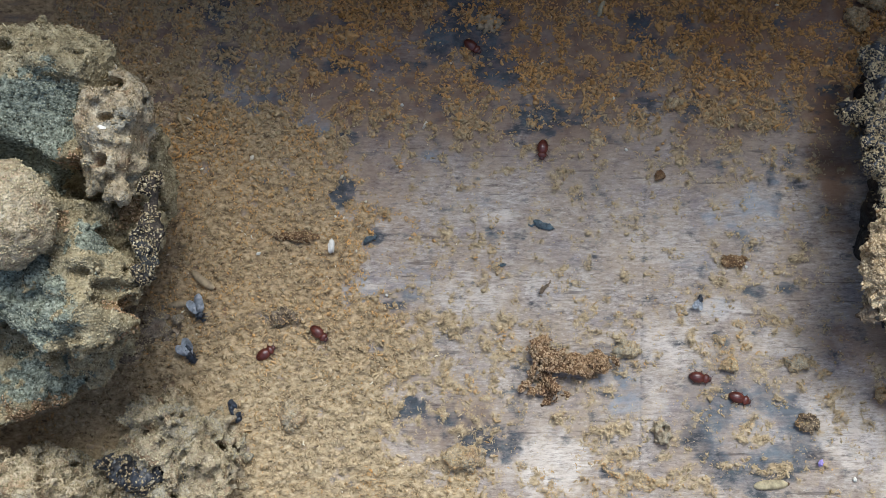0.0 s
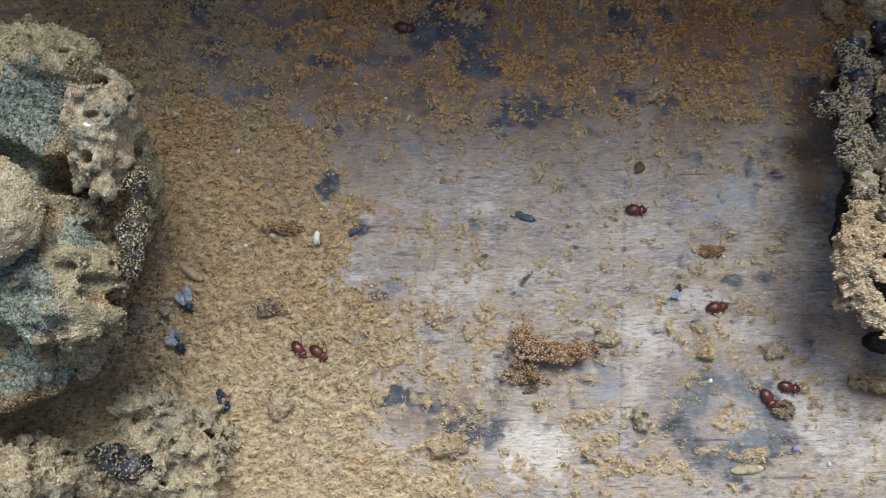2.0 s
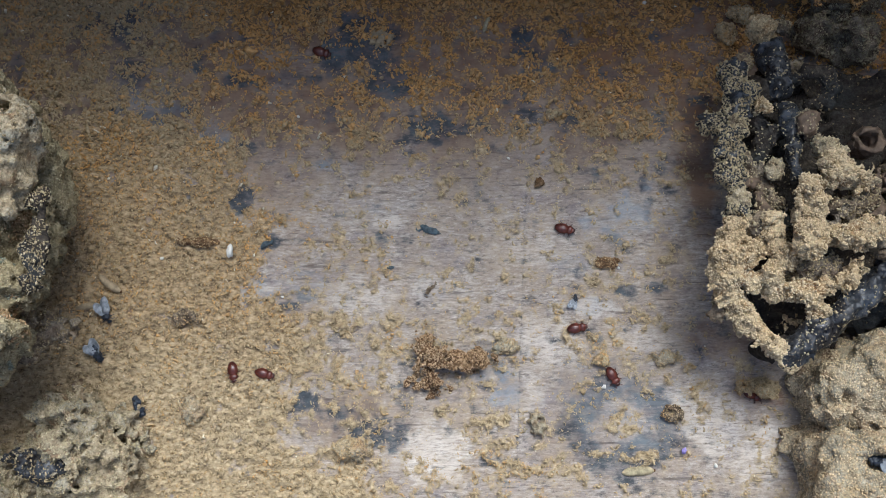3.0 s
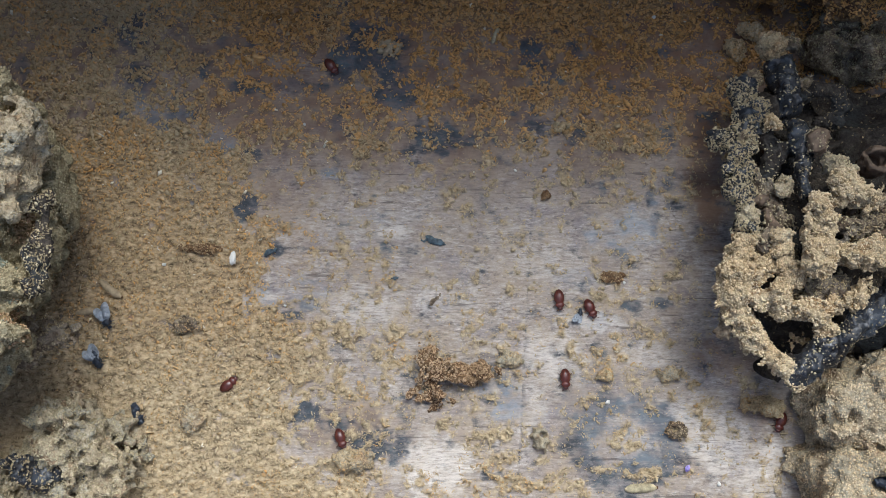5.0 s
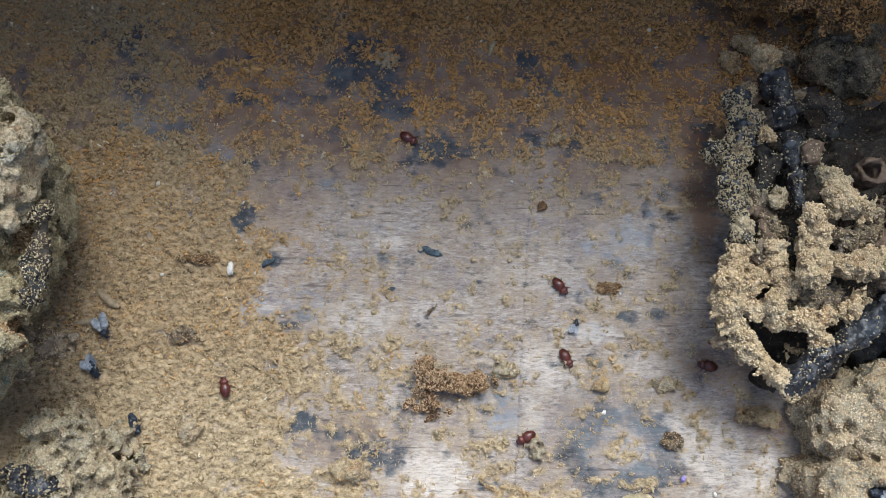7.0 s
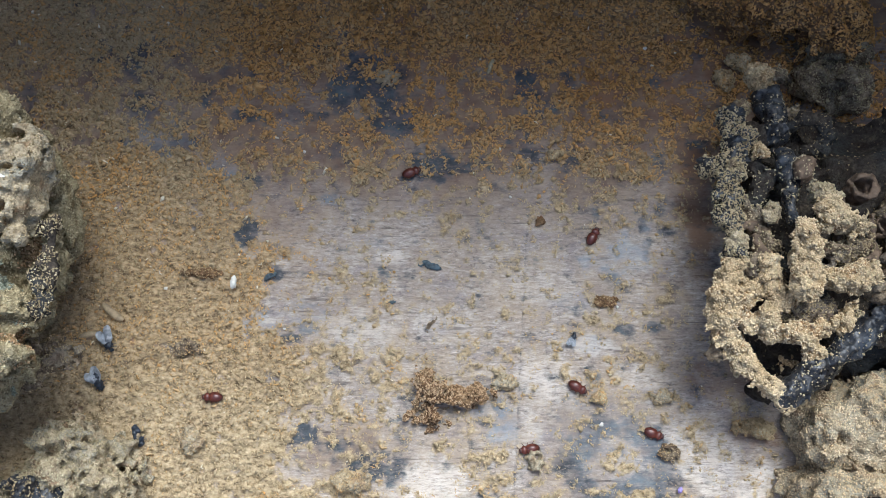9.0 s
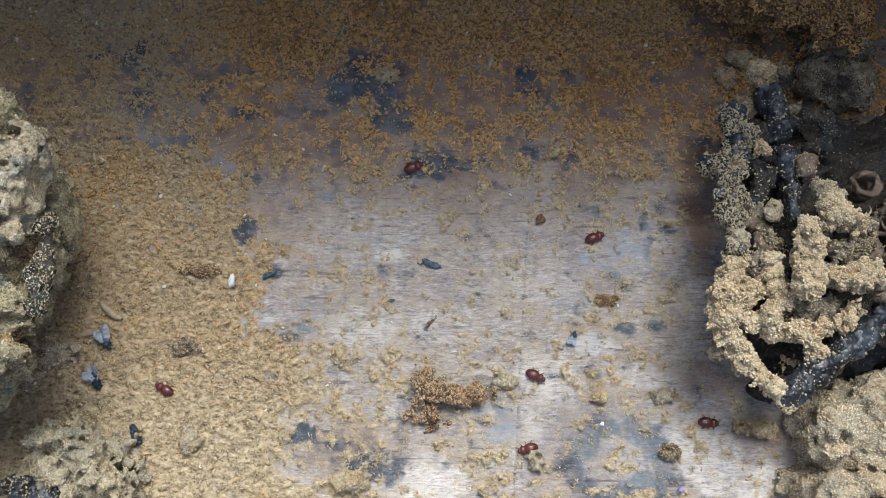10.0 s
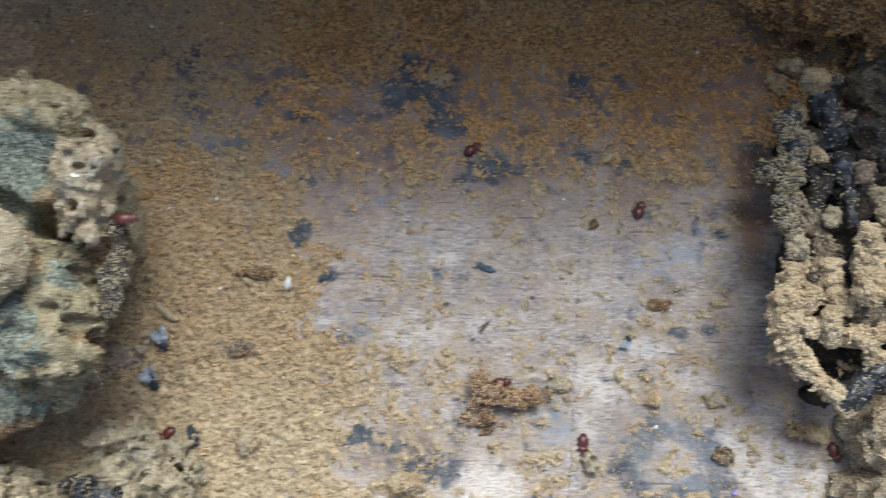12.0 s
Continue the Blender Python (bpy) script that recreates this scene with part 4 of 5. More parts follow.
    for at, r, mat, tone in (((57.6, 28.2, 16.2), 1.5, SAND, 0.5), ((53.6, 35.5, 12.8), 1.4, BROWN, 0.4), ((57.7, 38.2, 12.8), 1.2, OCHRE, 0.65), ((62.3, 34.8, 15.2), 1.4, SAND, 0.5), ((59.3, 50.4, 9.8), 1.9, OCHRE, 0.3), ((62.8, 51.3, 8.2), 1.3, BROWN, 0.4), ((52.2, 24.2, 17.2), 1.6, SAND, 0.55), ((63.5, 44.5, 10.5), 1.5, BROWN, 0.3), ((69.3, 24.4, 16.8), 1.6, BROWN, 0.3), ((60.1, 8.0, 12.0), 1.0, OCHRE, 0.6), ((64.2, 30.8, 16.8), 1.5, SAND, 0.5), ((56.4, 45.8, 9.5), 1.2, BROWN, 0.35)):
        strut("knob", [at], r, mat, "", 4, (tone, 0.2), uneven=0.45, h=0.24)
    # dusted brown webs behind the open struts
    strut("inner_web", [(53.4, 20.6, 15.6), (57.2, 18.2, 15.8), (60.6, 14.6, 15.2), (64.4, 15.4, 15.4)], 1.7, BROWN, "brown dusted web behind the struts", 4, (0.5, 0.2), uneven=0.8)
    strut("inner_web", [(61.8, 23.0, 17.2), (65.4, 22.4, 17.0), (68.6, 23.4, 16.6)], 1.6, BROWN, "brown dusted web behind the struts", 4, (0.5, 0.2), uneven=0.8)
    # arch above the hollow
    ring = [(65.3 + 2.9 * math.cos(a), 41.1 + 2.6 * math.sin(a), 11.5) for a in np.linspace(-1.9, 2.6, 6)]
    strut("arch", ring, 0.9, DARKCOMB_SHADE, "thin dark arch", 0.8, (0.25, 0.2), uneven=0.3)
    # ragged wax walls between the knobs
    for a, b in (((66.5, 22.5, 16), (70.5, 21.8, 16)), ((66.5, 24.8, 16.5), (69.5, 22.5, 15)), ((56, 22.5, 17), (55.5, 25, 16)), ((61.5, 20, 16), (63, 23, 16)), ((71, 23, 16), (71.5, 28, 16)), ((53.5, 26.5, 15.5), (55.5, 26.8, 15.5))):
        strut("wax_wall", [a, b], 0.75, WAX, "torn brown wax wall", 1.0, (0.3, 0.2), uneven=0.55, h=0.22)
    for c, r, tip in (((70.8, 32.3, 15.5), 1.8, 2.6), ((74.0, 27.0, 15), 1.6, 2.4), ((67.4, 30.0, 14), 1.5, 2.2), ((69.8, 26.6, 14), 1.4, 2.4)):
        wax_cell(comb, c, r, tip)
    for c in ((70.6, 18.2, 17.8), (71.6, 16.6, 17.4), (72.8, 19.6, 17.6), (73.2, 22, 17)):
        bead("brood_cell", c, (1.6, 0.9, 1.0), BROWN, comb, "closed brown brood cell", 0.5, c[0])

    def floor_mass(p):
        d = block(p, (78, 27, 3), (20, 19, 5.0), 3)
        d = join(d, ball(p, (63.5, 22, 4), (8, 15, 6)), 3)
        d = d + rough(p, 2.2, 0.8, 6, 1.8)
        return carve(d, ball(p, (73, 45, 8), (8, 6, 7)), 1)

    # fills the hollow; its near-black colour stands in for deep shade
    base, v, q = lump("base_mass", floor_mass, (51, 3, -0.5), (99, 50, 12), 0.55, DARKCOMB_SHADE, comb, "near-black base mass holding the deep shade under the struts")
    crust("dust_crust", v, q, 0.3, 0.26, DUST, base, 401, 0.0, (0.2, 0.15))
    back = lambda p: join(ball(p, (84, 26, 9), (9, 14, 10)), ball(p, (80, 14, 8), (7, 5, 9)), 3) + rough(p, 2.0, 0.8, 5, 1.7)
    base, v, q = lump("back_mass", back, (73, 5, 3), (98, 44, 24), 0.5, BROWN, comb, "brown crumbly mass behind the struts")
    crust("dust_crust", v, q, 2.5, 0.26, DUST, base, 403, 0.0, (0.4, 0.2))


def wax_cell(parent, c, r, height):
    """An open brood cell: a thick-walled cup with a ragged mouth."""
    def field(p):
        d = rod(p, (c[0], c[1], c[2] - height), c, r)
        d = carve(d, rod(p, (c[0], c[1], c[2] - height * 0.4), (c[0], c[1], c[2] + 3), r - 0.55), 0.2)
        return np.maximum(d, p[:, 2] - c[2] - 0.6) + rough(p, 0.5, 0.35, 2.5, 0.9)
    lump("open_cell", field, (c[0] - r - 1, c[1] - r - 1, c[2] - height - r - 1), (c[0] + r + 1, c[1] + r + 1, c[2] + 1.6), 0.22, WAX, parent, "open brown wax cell")


def make_east_clods():
    def upper(p):
        d = join(block(p, (71.8, -1.4, 5), (7.5, 4.6, 7.5), 3.2), ball(p, (77, 2.5, 6), (7, 4.5, 7.5)), 2)
        d = d + rough(p, 2.0, 1.0, 4.5, 1.4) + pits(p, 1.0, 2.4, 0.4, 0.6)
        for c, r in (((67.2, -2.1, 13), (0.8, 1.3, 3.5)), ((68.2, -4.2, 13), (0.6, 0.5, 3)), ((71.0, 0.5, 13.5), (0.5, 0.4, 2))):
            d = carve(d, ball(p, c, r), 0.4)
        return d

    clod = thing("sandy_clod", "blocky sandy-brown earth clod with pits", "earth clod", "clods by the open comb")
    base, v, q = lump("body", upper, (60, -8, -0.6), (87, 10, 15.5), 0.4, SAND, clod)
    crust("dust_crust", v, q, 5.0, 0.25, YELLOWDUST, base, 71, 0.0, (0.64, 0.13), None, 0.4)

    def lower(p):
        d = block(p, (72.3, -12.5, 5), (9.0, 5.6, 8.5), 2.6)
        d = d + rough(p, 2.0, 1.0, 4.5, 1.4) + pits(p, 1.0, 2.4, 0.4, 0.6)
        return carve(d, ball(p, (70.5, -10.6, 14), (2.2, 1.3, 3)), 0.5)

    clod = thing("sandy_clod", "blocky sandy-brown earth clod holding a dead fly", "earth clod", "clods by the open comb")
    base, v, q = lump("body", lower, (60, -22, -0.6), (85, -4, 16.5), 0.4, SAND, clod)
    crust("dust_crust", v, q, 5.0, 0.25, YELLOWDUST, base, 73, 0.0, (0.64, 0.13), None, 0.4)

    def north(p):
        d = join(ball(p, (62.5, 63.5, 7), (7.5, 5.5, 6)), ball(p, (54.5, 66, 5), (4, 3.6, 4.5)), 1.5)
        d = join(d, ball(p, (72, 62.5, 6), (5.5, 7, 6.5)), 1.5)
        return d + rough(p, 2.0, 0.9, 4.5, 1.6) + pits(p, 1.8, 4.0, 0.25, 0.5)

    clod = thing("ochre_clod", "large orange-brown crumbly clod in the shade", "earth clod")
    base, v, q = lump("body", north, (45, 53, -0.6), (82, 74, 15), 0.45, RUST, clod)
    crust("dust_crust", v, q, 4.0, 0.36, FRASS, base, 75, 0.0, (0.2, 0.07), None, 0.4)

    def hollow(p):
        d = join(ball(p, (75.5, 51, 2), (4, 3.5, 5)), ball(p, (69.5, 52.5, 1), (3, 3, 4.5)), 1.5)
        d = join(d, ball(p, (74, 57, 2), (5, 4, 5)), 1.5)
        d = d + rough(p, 1.6, 0.9, 4, 1.5)
        for c, r in (((71.6, 54.0, 6), (1.0, 1.0, 3)), ((72.6, 50.4, 5), (1.2, 1.2, 3))):
            d = carve(d, ball(p, c, r), 0.5)
        return d

    clod = thing("pitted_clod", "olive-brown pitted comb clod in deep shade", "comb clod")
    base, v, q = lump("body", hollow, (64, 45, -0.6), (84, 63, 9), 0.4, BROWN, clod)
    crust("dust_crust", v, q, 4.0, 0.26, KHAKI, base, 77, 0.0, (0.3, 0.12), None, 0.4)
    for at, r, seed in (((56.4, 53.6, 0.9), 2.2, 5), ((59.0, 56.4, 0.9), 2.0, 7)):
        small_clod("crumbly_clod", "small brown crumbly clod by the open comb", at, (r * 0.9, r * 0.7, r * 0.5), OCHRE, seed, dust=4)


def small_clod(name, label, at, r, mat, seed, h=0.16, jag=0.5, holes=(), dust=0):
    ob = thing(name, label, "clod", "small clods on the board")
    size = min(r)

    def field(p):
        d = ball(p, at, r) + size * (jag * fbm(p + 9 * seed, size * 1.6, 3) + 0.5 * jag * fbm(p + 5 * seed, size * 0.5, 2, 1))
        for c, hr in holes:
            d = carve(d, ball(p, c, hr), 0.2)
        return d
    lo, hi = np.array(at) - np.array(r) * 1.5 - 0.3, np.array(at) + np.array(r) * 1.5 + 0.3
    base, v, q = lump("body", field, lo, hi, h, mat, ob)
    if dust:
        crust("dust_crust", v, q, dust * 2.2, 0.19, FRASS, base, 500 + seed, -0.2, (0.5, 0.06))


def make_small_clods():
    # the reddish, twisted crumb of comb in the open
    ob = thing("frass_cluster", "rusty twisted cluster of frass and comb scraps on bare wood", "frass cluster")

    def arms(p):
        d = rod(p, (9.9, 6.9, 0.9), (10.6, 4.6, 1.3), 1.3)
        d = join(d, rod(p, (10.6, 4.6, 1.3), (11.2, 1.4, 1.0), 1.3), 0.8)
        d = join(d, rod(p, (11.5, 4.0, 1.6), (15.0, 2.8, 1.7), 1.15), 0.8)
        d = join(d, rod(p, (15.0, 2.8, 1.5), (18.4, 3.9, 1.0), 1.3), 0.8)
        d = join(d, ball(p, (10.2, 0.2, 0.6), (2.0, 1.6, 1.2)), 0.8)
        d = d + rough(p, 1.3, 0.9, 2.4, 0.8) + pits(p, 0.9, 1.6, 0.3, 0.5)
        return carve(d, ball(p, (13.6, 1.5, 0.9), (2.6, 1.2, 2.4)), 0.3)

    base, v, q = lump("body", arms, (6.5, -2.5, -0.5), (21, 9.5, 4), 0.2, RUST, ob)
    crust("crumb_crust", v, q, 7, 0.24, RUSTDUST, base, 81, -0.1, (0.52, 0.14), None, 0.5)
    small_clod("round_pebble", "round greenish-tan crumbly pebble on frass", (-0.6, -9.3, 0.6), (2.2, 1.8, 1.2), SAND, 3, dust=4)
    small_clod("round_pebble", "pale round pebble half sunk in frass", (-25, -3.4, 0.6), (2.0, 1.9, 1.0), SAND, 4, dust=2)
    small_clod("pitted_crumb", "olive pitted crumb beside the dark ring stain", (46.2, -4.8, 0.4), (1.5, 1.2, 0.9), BROWN, 11, holes=[((45.8, -4.4, 1.3), (0.8, 0.5, 1.2))], dust=2)
    small_clod("brown_crumb", "flat brown crumb of frass", (37.6, 17.8, 0.25), (1.7, 0.9, 0.5), RUST, 12, dust=2)
    small_clod("orange_crumb", "bright orange-brown crumb on dark wood", (29.9, 40.8, 0.6), (1.1, 1.0, 0.8), OCHRE, 13, dust=2)
    small_clod("dark_crumb", "dark brown crumbly scrap on frass", (-26, 10.2, 0.8), (1.8, 1.2, 0.9), BROWN, 14, dust=2)
    small_clod("pale_crumb", "pale chalky crumb on dark wood", (3.1, 53.6, 0.2), (1.4, 1.2, 0.45), PALECELL, 15, jag=0.9)
    small_clod("pale_crumb", "pale tan crumb by the grey scratch", (22.4, 5.6, 0.5), (1.7, 1.3, 0.8), SAND, 16, dust=2)
    small_clod("orange_crumb", "ochre crumb in the shade of the open comb", (58.6, -0.8, 0.8), (2.6, 1.7, 1.5), OCHRE, 17, dust=4)
    small_clod("bark_scrap", "long brown scrap lying in the frass", (-24.6, 21.6, 0.7), (2.6, 0.7, 0.6), RUST, 18, dust=2)
    small_clod("olive_crumb", "olive-tan crumb on pale wood", (36.0, 3.4, 0.5), (1.3, 1.0, 0.8), OCHRE, 19, dust=2)
    small_clod("olive_crumb", "olive-tan crumb on pale wood", (45.5, 3.4, 0.4), (1.6, 1.0, 0.6), SAND, 20, dust=3)
    small_clod("brown_crumb", "small brown crumb on grey wood", (27.6, 30.3, 0.4), (0.9, 0.7, 0.6), RUST, 22)
    # shallow cup of pale silk
    ob = thing("silk_cup", "small pale cup of an old cell on the board", "cell cup")
    cup = lambda p: np.maximum(carve(ball(p, (26.6, -6.2, 0.5), (1.5, 1.5, 0.9)), ball(p, (26.7, -5.3, 1.2), (0.8, 0.6, 0.9)), 0.2), -p[:, 2] - 0.4) + rough(p, 0.45, 0.3, 2, 0.7)
    lump("body", cup, (24, -9, -0.6), (29.4, -3.6, 2.6), 0.14, SAND, ob)


# ---- small scraps ----
def tube(name, pts, radii, mat, parent=None, label="", rings=10):
    """A tapered, segmented body along a line of points (mm)."""
    bm = bmesh.new()
    pts = [Vector(p) for p in pts]
    loops = []
    for k, (p, r) in enumerate(zip(pts, radii)):
        along = (pts[min(k + 1, len(pts) - 1)] - pts[max(k - 1, 0)]).normalized()
        side = along.cross(Vector((0, 0, 1))).normalized()
        up = side.cross(along)
        loops.append([bm.verts.new((p + r * (math.cos(a) * side + math.sin(a) * up)) * MM) for a in (2 * math.pi * j / rings for j in range(rings))])
    for a, b in zip(loops, loops[1:]):
        for j in range(rings):
            bm.faces.new((a[j], a[(j + 1) % rings], b[(j + 1) % rings], b[j]))
    bm.faces.new(loops[0][::-1])
    bm.faces.new(loops[-1])
    bmesh.ops.recalc_face_normals(bm, faces=bm.faces[:])
    for f in bm.faces:
        f.smooth = True
    me = bpy.data.meshes.new(name)
    bm.to_mesh(me)
    bm.free()
    me.materials.append(mat)
    return part(name, me, parent, label)


def grub(label, at, length, bend, turn, r, mat=None):
    ob = thing("grub", label, "larva", "pale larvae")
    pts, radii = [], []
    n = 25
    for k in range(n):
        s = k / (n - 1) - 0.5
        pts.append((length * s, bend * length * 0.5 * (0.25 - s * s), r * 0.75))
        radii.append(r * (1 - (abs(s) * 2) ** 4 * 0.75) * (1 + 0.08 * math.cos(2 * math.pi * k / 2.4)))
    tube("body", pts, radii, mat or GRUB, ob)
    bead("head", (length * 0.5, 0, r * 0.6), (r * 0.4, r * 0.36, r * 0.34), RUST, ob, "brown head")
    ob.matrix_world = pose(at[0] * MM, at[1] * MM, at[2] * MM, 0, 0, turn)
    return ob


def dead_fly(label, at, turn, size=1.0, wings=True, lean=0):
    """A shrivelled fly: uneven body lumps, bent legs and crumpled wings."""
    ob = thing("dead_fly", label, "dead fly", "dead flies")
    seed = at[0] * 1.3 + at[1]
    for name, c, r in (("thorax", (0, 0, 0.6), (0.8, 0.65, 0.55)), ("abdomen", (-1.05, 0.12, 0.5), (0.85, 0.6, 0.45)), ("head", (0.85, 0.1, 0.5), (0.42, 0.5, 0.4))):
        field = lambda p, c=c, r=r: ball(p, c, r) + 0.22 * fbm(p + seed, 0.9, 3) + 0.12 * fbm(p + seed, 0.3, 2, 1)
        lump(name, field, np.array(c) - np.array(r) - 0.4, np.array(c) + np.array(r) + 0.4, 0.1, FLYBODY, ob)
    for x, s in ((0.4, 1), (-0.1, 1), (0.4, -1), (-0.3, -1)):
        tube("leg", [(x, 0.4 * s, 0.5), (x + 0.25, 0.8 * s, 0.75), (x + 0.1, 1.05 * s, 0.2)], (0.07, 0.055, 0.04), FLYBODY, ob, rings=6)
    if wings:
        for k, (a, l, w) in enumerate(((165, 1.5, 0.8), (205, 1.35, 0.7))):
            def field(p, k=k, l=l, w=w):
                z = p[:, 2] - 0.35 * fbm(np.stack([p[:, 0], p[:, 1], 0 * p[:, 0] + seed + k], -1), 1.1, 2)
                flatp = np.stack([p[:, 0] + l * 1.0, p[:, 1], z * 0], -1)
                return np.maximum(ball(flatp, (0, 0, 0), (l, w, 1)), np.abs(z) - 0.1) + 0.06 * fbm(p + seed, 0.5, 2)
            wing, _, _ = lump("wing", field, (-2.2 * l, -w - 0.3, -0.7), (0.3, w + 0.3, 0.7), 0.09, WING, ob, "milky grey crumpled wing")
            wing.matrix_local = pose(-0.1 * MM, 0, (0.95 - 0.1 * k) * MM, 0, 8, a - 180)
    ob.matrix_world = pose(at[0] * MM, at[1] * MM, at[2] * MM, lean, 0, turn) @ Matrix.Scale(size, 4)


def flake(name, label, at, size, mat, turn=0, category="flake"):
    """A torn, uneven scrap lying flat."""
    ob = thing(name, label, category)
    seed = 3.7 * at[0] + at[1]

    def field(p):
        d = join(ball(p, (-0.35 * size, 0.08 * size, 0.1), (0.75 * size, 0.34 * size, 0.22)), ball(p, (0.5 * size, -0.05 * size, 0.1), (0.55 * size, 0.26 * size, 0.2)), 0.2)
        return d + 0.13 * fbm(p + seed, 0.8, 3) + 0.08 * fbm(p + seed, 0.3, 2, 1)

    lump("scrap", field, (-1.5 * size, -0.9 * size, -0.4), (1.5 * size, 0.9 * size, 0.8), 0.09, mat, ob)
    ob.matrix_world = pose(at[0] * MM, at[1] * MM, at[2] * MM, 4, -3, turn)


def speck(label, at, r, mat, seed, name="pale_speck"):
    ob = thing(name, label, "speck", "pale specks")
    bead("grain", (0, 0, 0), r, mat, ob, "", 0.5, seed)
    ob.matrix_world = pose(at[0] * MM, at[1] * MM, at[2] * MM, 0, 0, 37 * seed)


def make_scraps():
    grub("cream grub lying across the stained board", (19.8, 55.6, 0.0), 2.6, 0.15, 70, 0.38)
    grub("plump olive-cream grub among frass by the dark ring stain", (41.0, -12.9, -0.5), 4.6, 0.12, 4, 0.68)
    grub("tan grub half hidden in frass", (-37.8, 15.5, 0.0), 4.2, -0.5, -38, 0.6, PALECELL)
    grub("tan grub half hidden in frass", (-41.0, 11.8, 0.0), 3.8, 0.5, 8, 0.55, PALECELL)
    dead_fly("dead fly with milky grey wings on frass", (-37.8, 10.4, 0.5), -70, 0.95)
    dead_fly("dead fly with milky grey wings on frass", (-38.9, 4.6, 0.5), -55, 0.9)
    dead_fly("crumpled blue-black dead fly on frass", (-32.4, -3.4, 0.5), -60, 0.95, False)
    dead_fly("tiny grey dead fly on bare wood", (32.4, 12.4, 0.1), 65, 0.55)
    dead_fly("shiny dead fly with one pale wing in a clod", (70.3, -10.4, 12.2), 150, 1.0)
    flake("resin_flake", "teal-black resin flake on grey wood", (10.7, 23.1, 0.0), 1.5, TEAL, -8)
    flake("resin_flake", "small blue-black resin flake on grey wood", (4.6, 17.4, 0.1), 0.9, TEAL, 20)
    flake("dark_splinter", "dark slanting splinter on grey wood", (10.9, 14.2, 0.0), 1.0, BROWN, 55)
    flake("resin_flake", "blue resin flake at the edge of the frass", (-14.0, 21.2, 0.2), 1.1, TEAL, 35)
    speck("white oval egg case on frass", (-19.4, 20.1, 1.25), (0.5, 0.92, 0.48), WHITE, 0, "egg_case")
    speck("tiny violet flake on frass", (47.7, -9.9, 0.6), (0.45, 0.35, 0.25), VIOLET, 2)
    for k, (x, y, r) in enumerate(((23.4, 8.4, 0.36), (22.9, 34.2, 0.32), (54.4, 49.2, 0.4), (44.6, 58.9, 0.5), (-20.2, 14.2, 0.5), (39.2, 17.1, 0.3), (-33.6, 51.0, 0.35), (-30, 19.2, 0.4), (-16.2, 8.4, 0.3), (52.3, -12.1, 0.45), (46.2, 1.2, 0.3), (-11.6, 13.2, 0.3), (33.5, 9.2, 0.35), (36.4, -0.6, 0.45), (3.4, 47.3, 0.4), (-9.6, 41.2, 0.35))):
        speck("tiny whitish grain on the board", (x, y, float(floor_height(np.array([x * 1.0]), np.array([y * 1.0]))[0]) + 0.6 * r), (r * 0.75, r * 0.6, r * 0.45), WHITE if k % 2 else PALECELL, 3 + k)


# ---- beetles ----
def elytron(side, length=2.0, width=0.78, high=0.62):
    """One wing case: a quarter egg with shallow grooves, its back at -x."""
    bm = bmesh.new()
    n, m = 18, 15
    rows = []
    for i in range(n + 1):
        u = i / n
        x = 0.55 - length * u
        w = width * (math.sin(math.pi * (0.16 + 0.84 * u)) ** 0.55 if u < 1 else 0.0)
        row = []
        for j in range(m + 1):
            a = (math.pi / 2) * j / m
            groove = 1 - 0.035 * (0.5 + 0.5 * math.cos(a * 4 * 6)) * math.sin(math.pi * min(1, u + 0.08))
            row.append(bm.verts.new((x * MM, side * (0.015 + w * math.sin(a) * groove) * MM, (0.28 + high * (w / width) * math.cos(a) * groove) * MM)))
        rows.append(row)
    for a, b in zip(rows, rows[1:]):
        for j in range(m):
            bm.faces.new((a[j], a[j + 1], b[j + 1], b[j]))
    bmesh.ops.remove_doubles(bm, verts=bm.verts[:], dist=1e-6)
    bmesh.ops.recalc_face_normals(bm, faces=bm.faces[:])
    if sum(f.normal.z for f in bm.faces) < 0:
        bmesh.ops.reverse_faces(bm, faces=bm.faces[:])
    for f in bm.faces:
        f.smooth = True
    me = bpy.data.meshes.new("elytron")
    bm.to_mesh(me)
    bm.free()
    me.materials.append(SHELL)
    return me


def make_beetle():
    b = thing("beetle", "small glossy red-brown beetle walking on the board", "beetle", "red-brown beetles")
    for side in (1, -1):
        part("elytron", elytron(side), b, "glossy grooved wing case")
    bead("abdomen", (-0.45, 0, 0.35), (1.05, 0.70, 0.26), SHELL_DARK, b, "", 0.03)
    bead("pronotum", (0.86, 0, 0.48), (0.48, 0.66, 0.36), SHELL, b, "smooth rounded neck shield", 0.04)
    head = bead("head", (1.36, 0, 0.42), (0.30, 0.40, 0.24), SHELL_DARK, b, "dark head", 0.04)
    for s in (1, -1):
        bead("eye", (1.42, 0.33 * s, 0.47), (0.10, 0.09, 0.10), FLYBODY, head, "black eye", 0)
        tube("antenna", [(1.55, 0.2 * s, 0.42), (1.68, 0.38 * s, 0.48), (1.80, 0.52 * s, 0.42), (1.86, 0.58 * s, 0.36)], (0.03, 0.03, 0.05, 0.05), SHELL_DARK, head, rings=6)
        for x, dx in ((0.75, 0.35), (0.2, 0.0), (-0.35, -0.4)):
            tube("leg", [(x, 0.45 * s, 0.3), (x + dx * 0.5, 0.80 * s, 0.34), (x + dx * 0.8, 0.96 * s, 0.06), (x + dx * 1.2, 1.06 * s, 0.02)], (0.08, 0.07, 0.045, 0.025), SHELL_DARK, b, rings=6)
    return b


make_west_comb()
make_south_west_clods()
make_east_comb()
make_east_clods()
make_small_clods()
make_scraps()

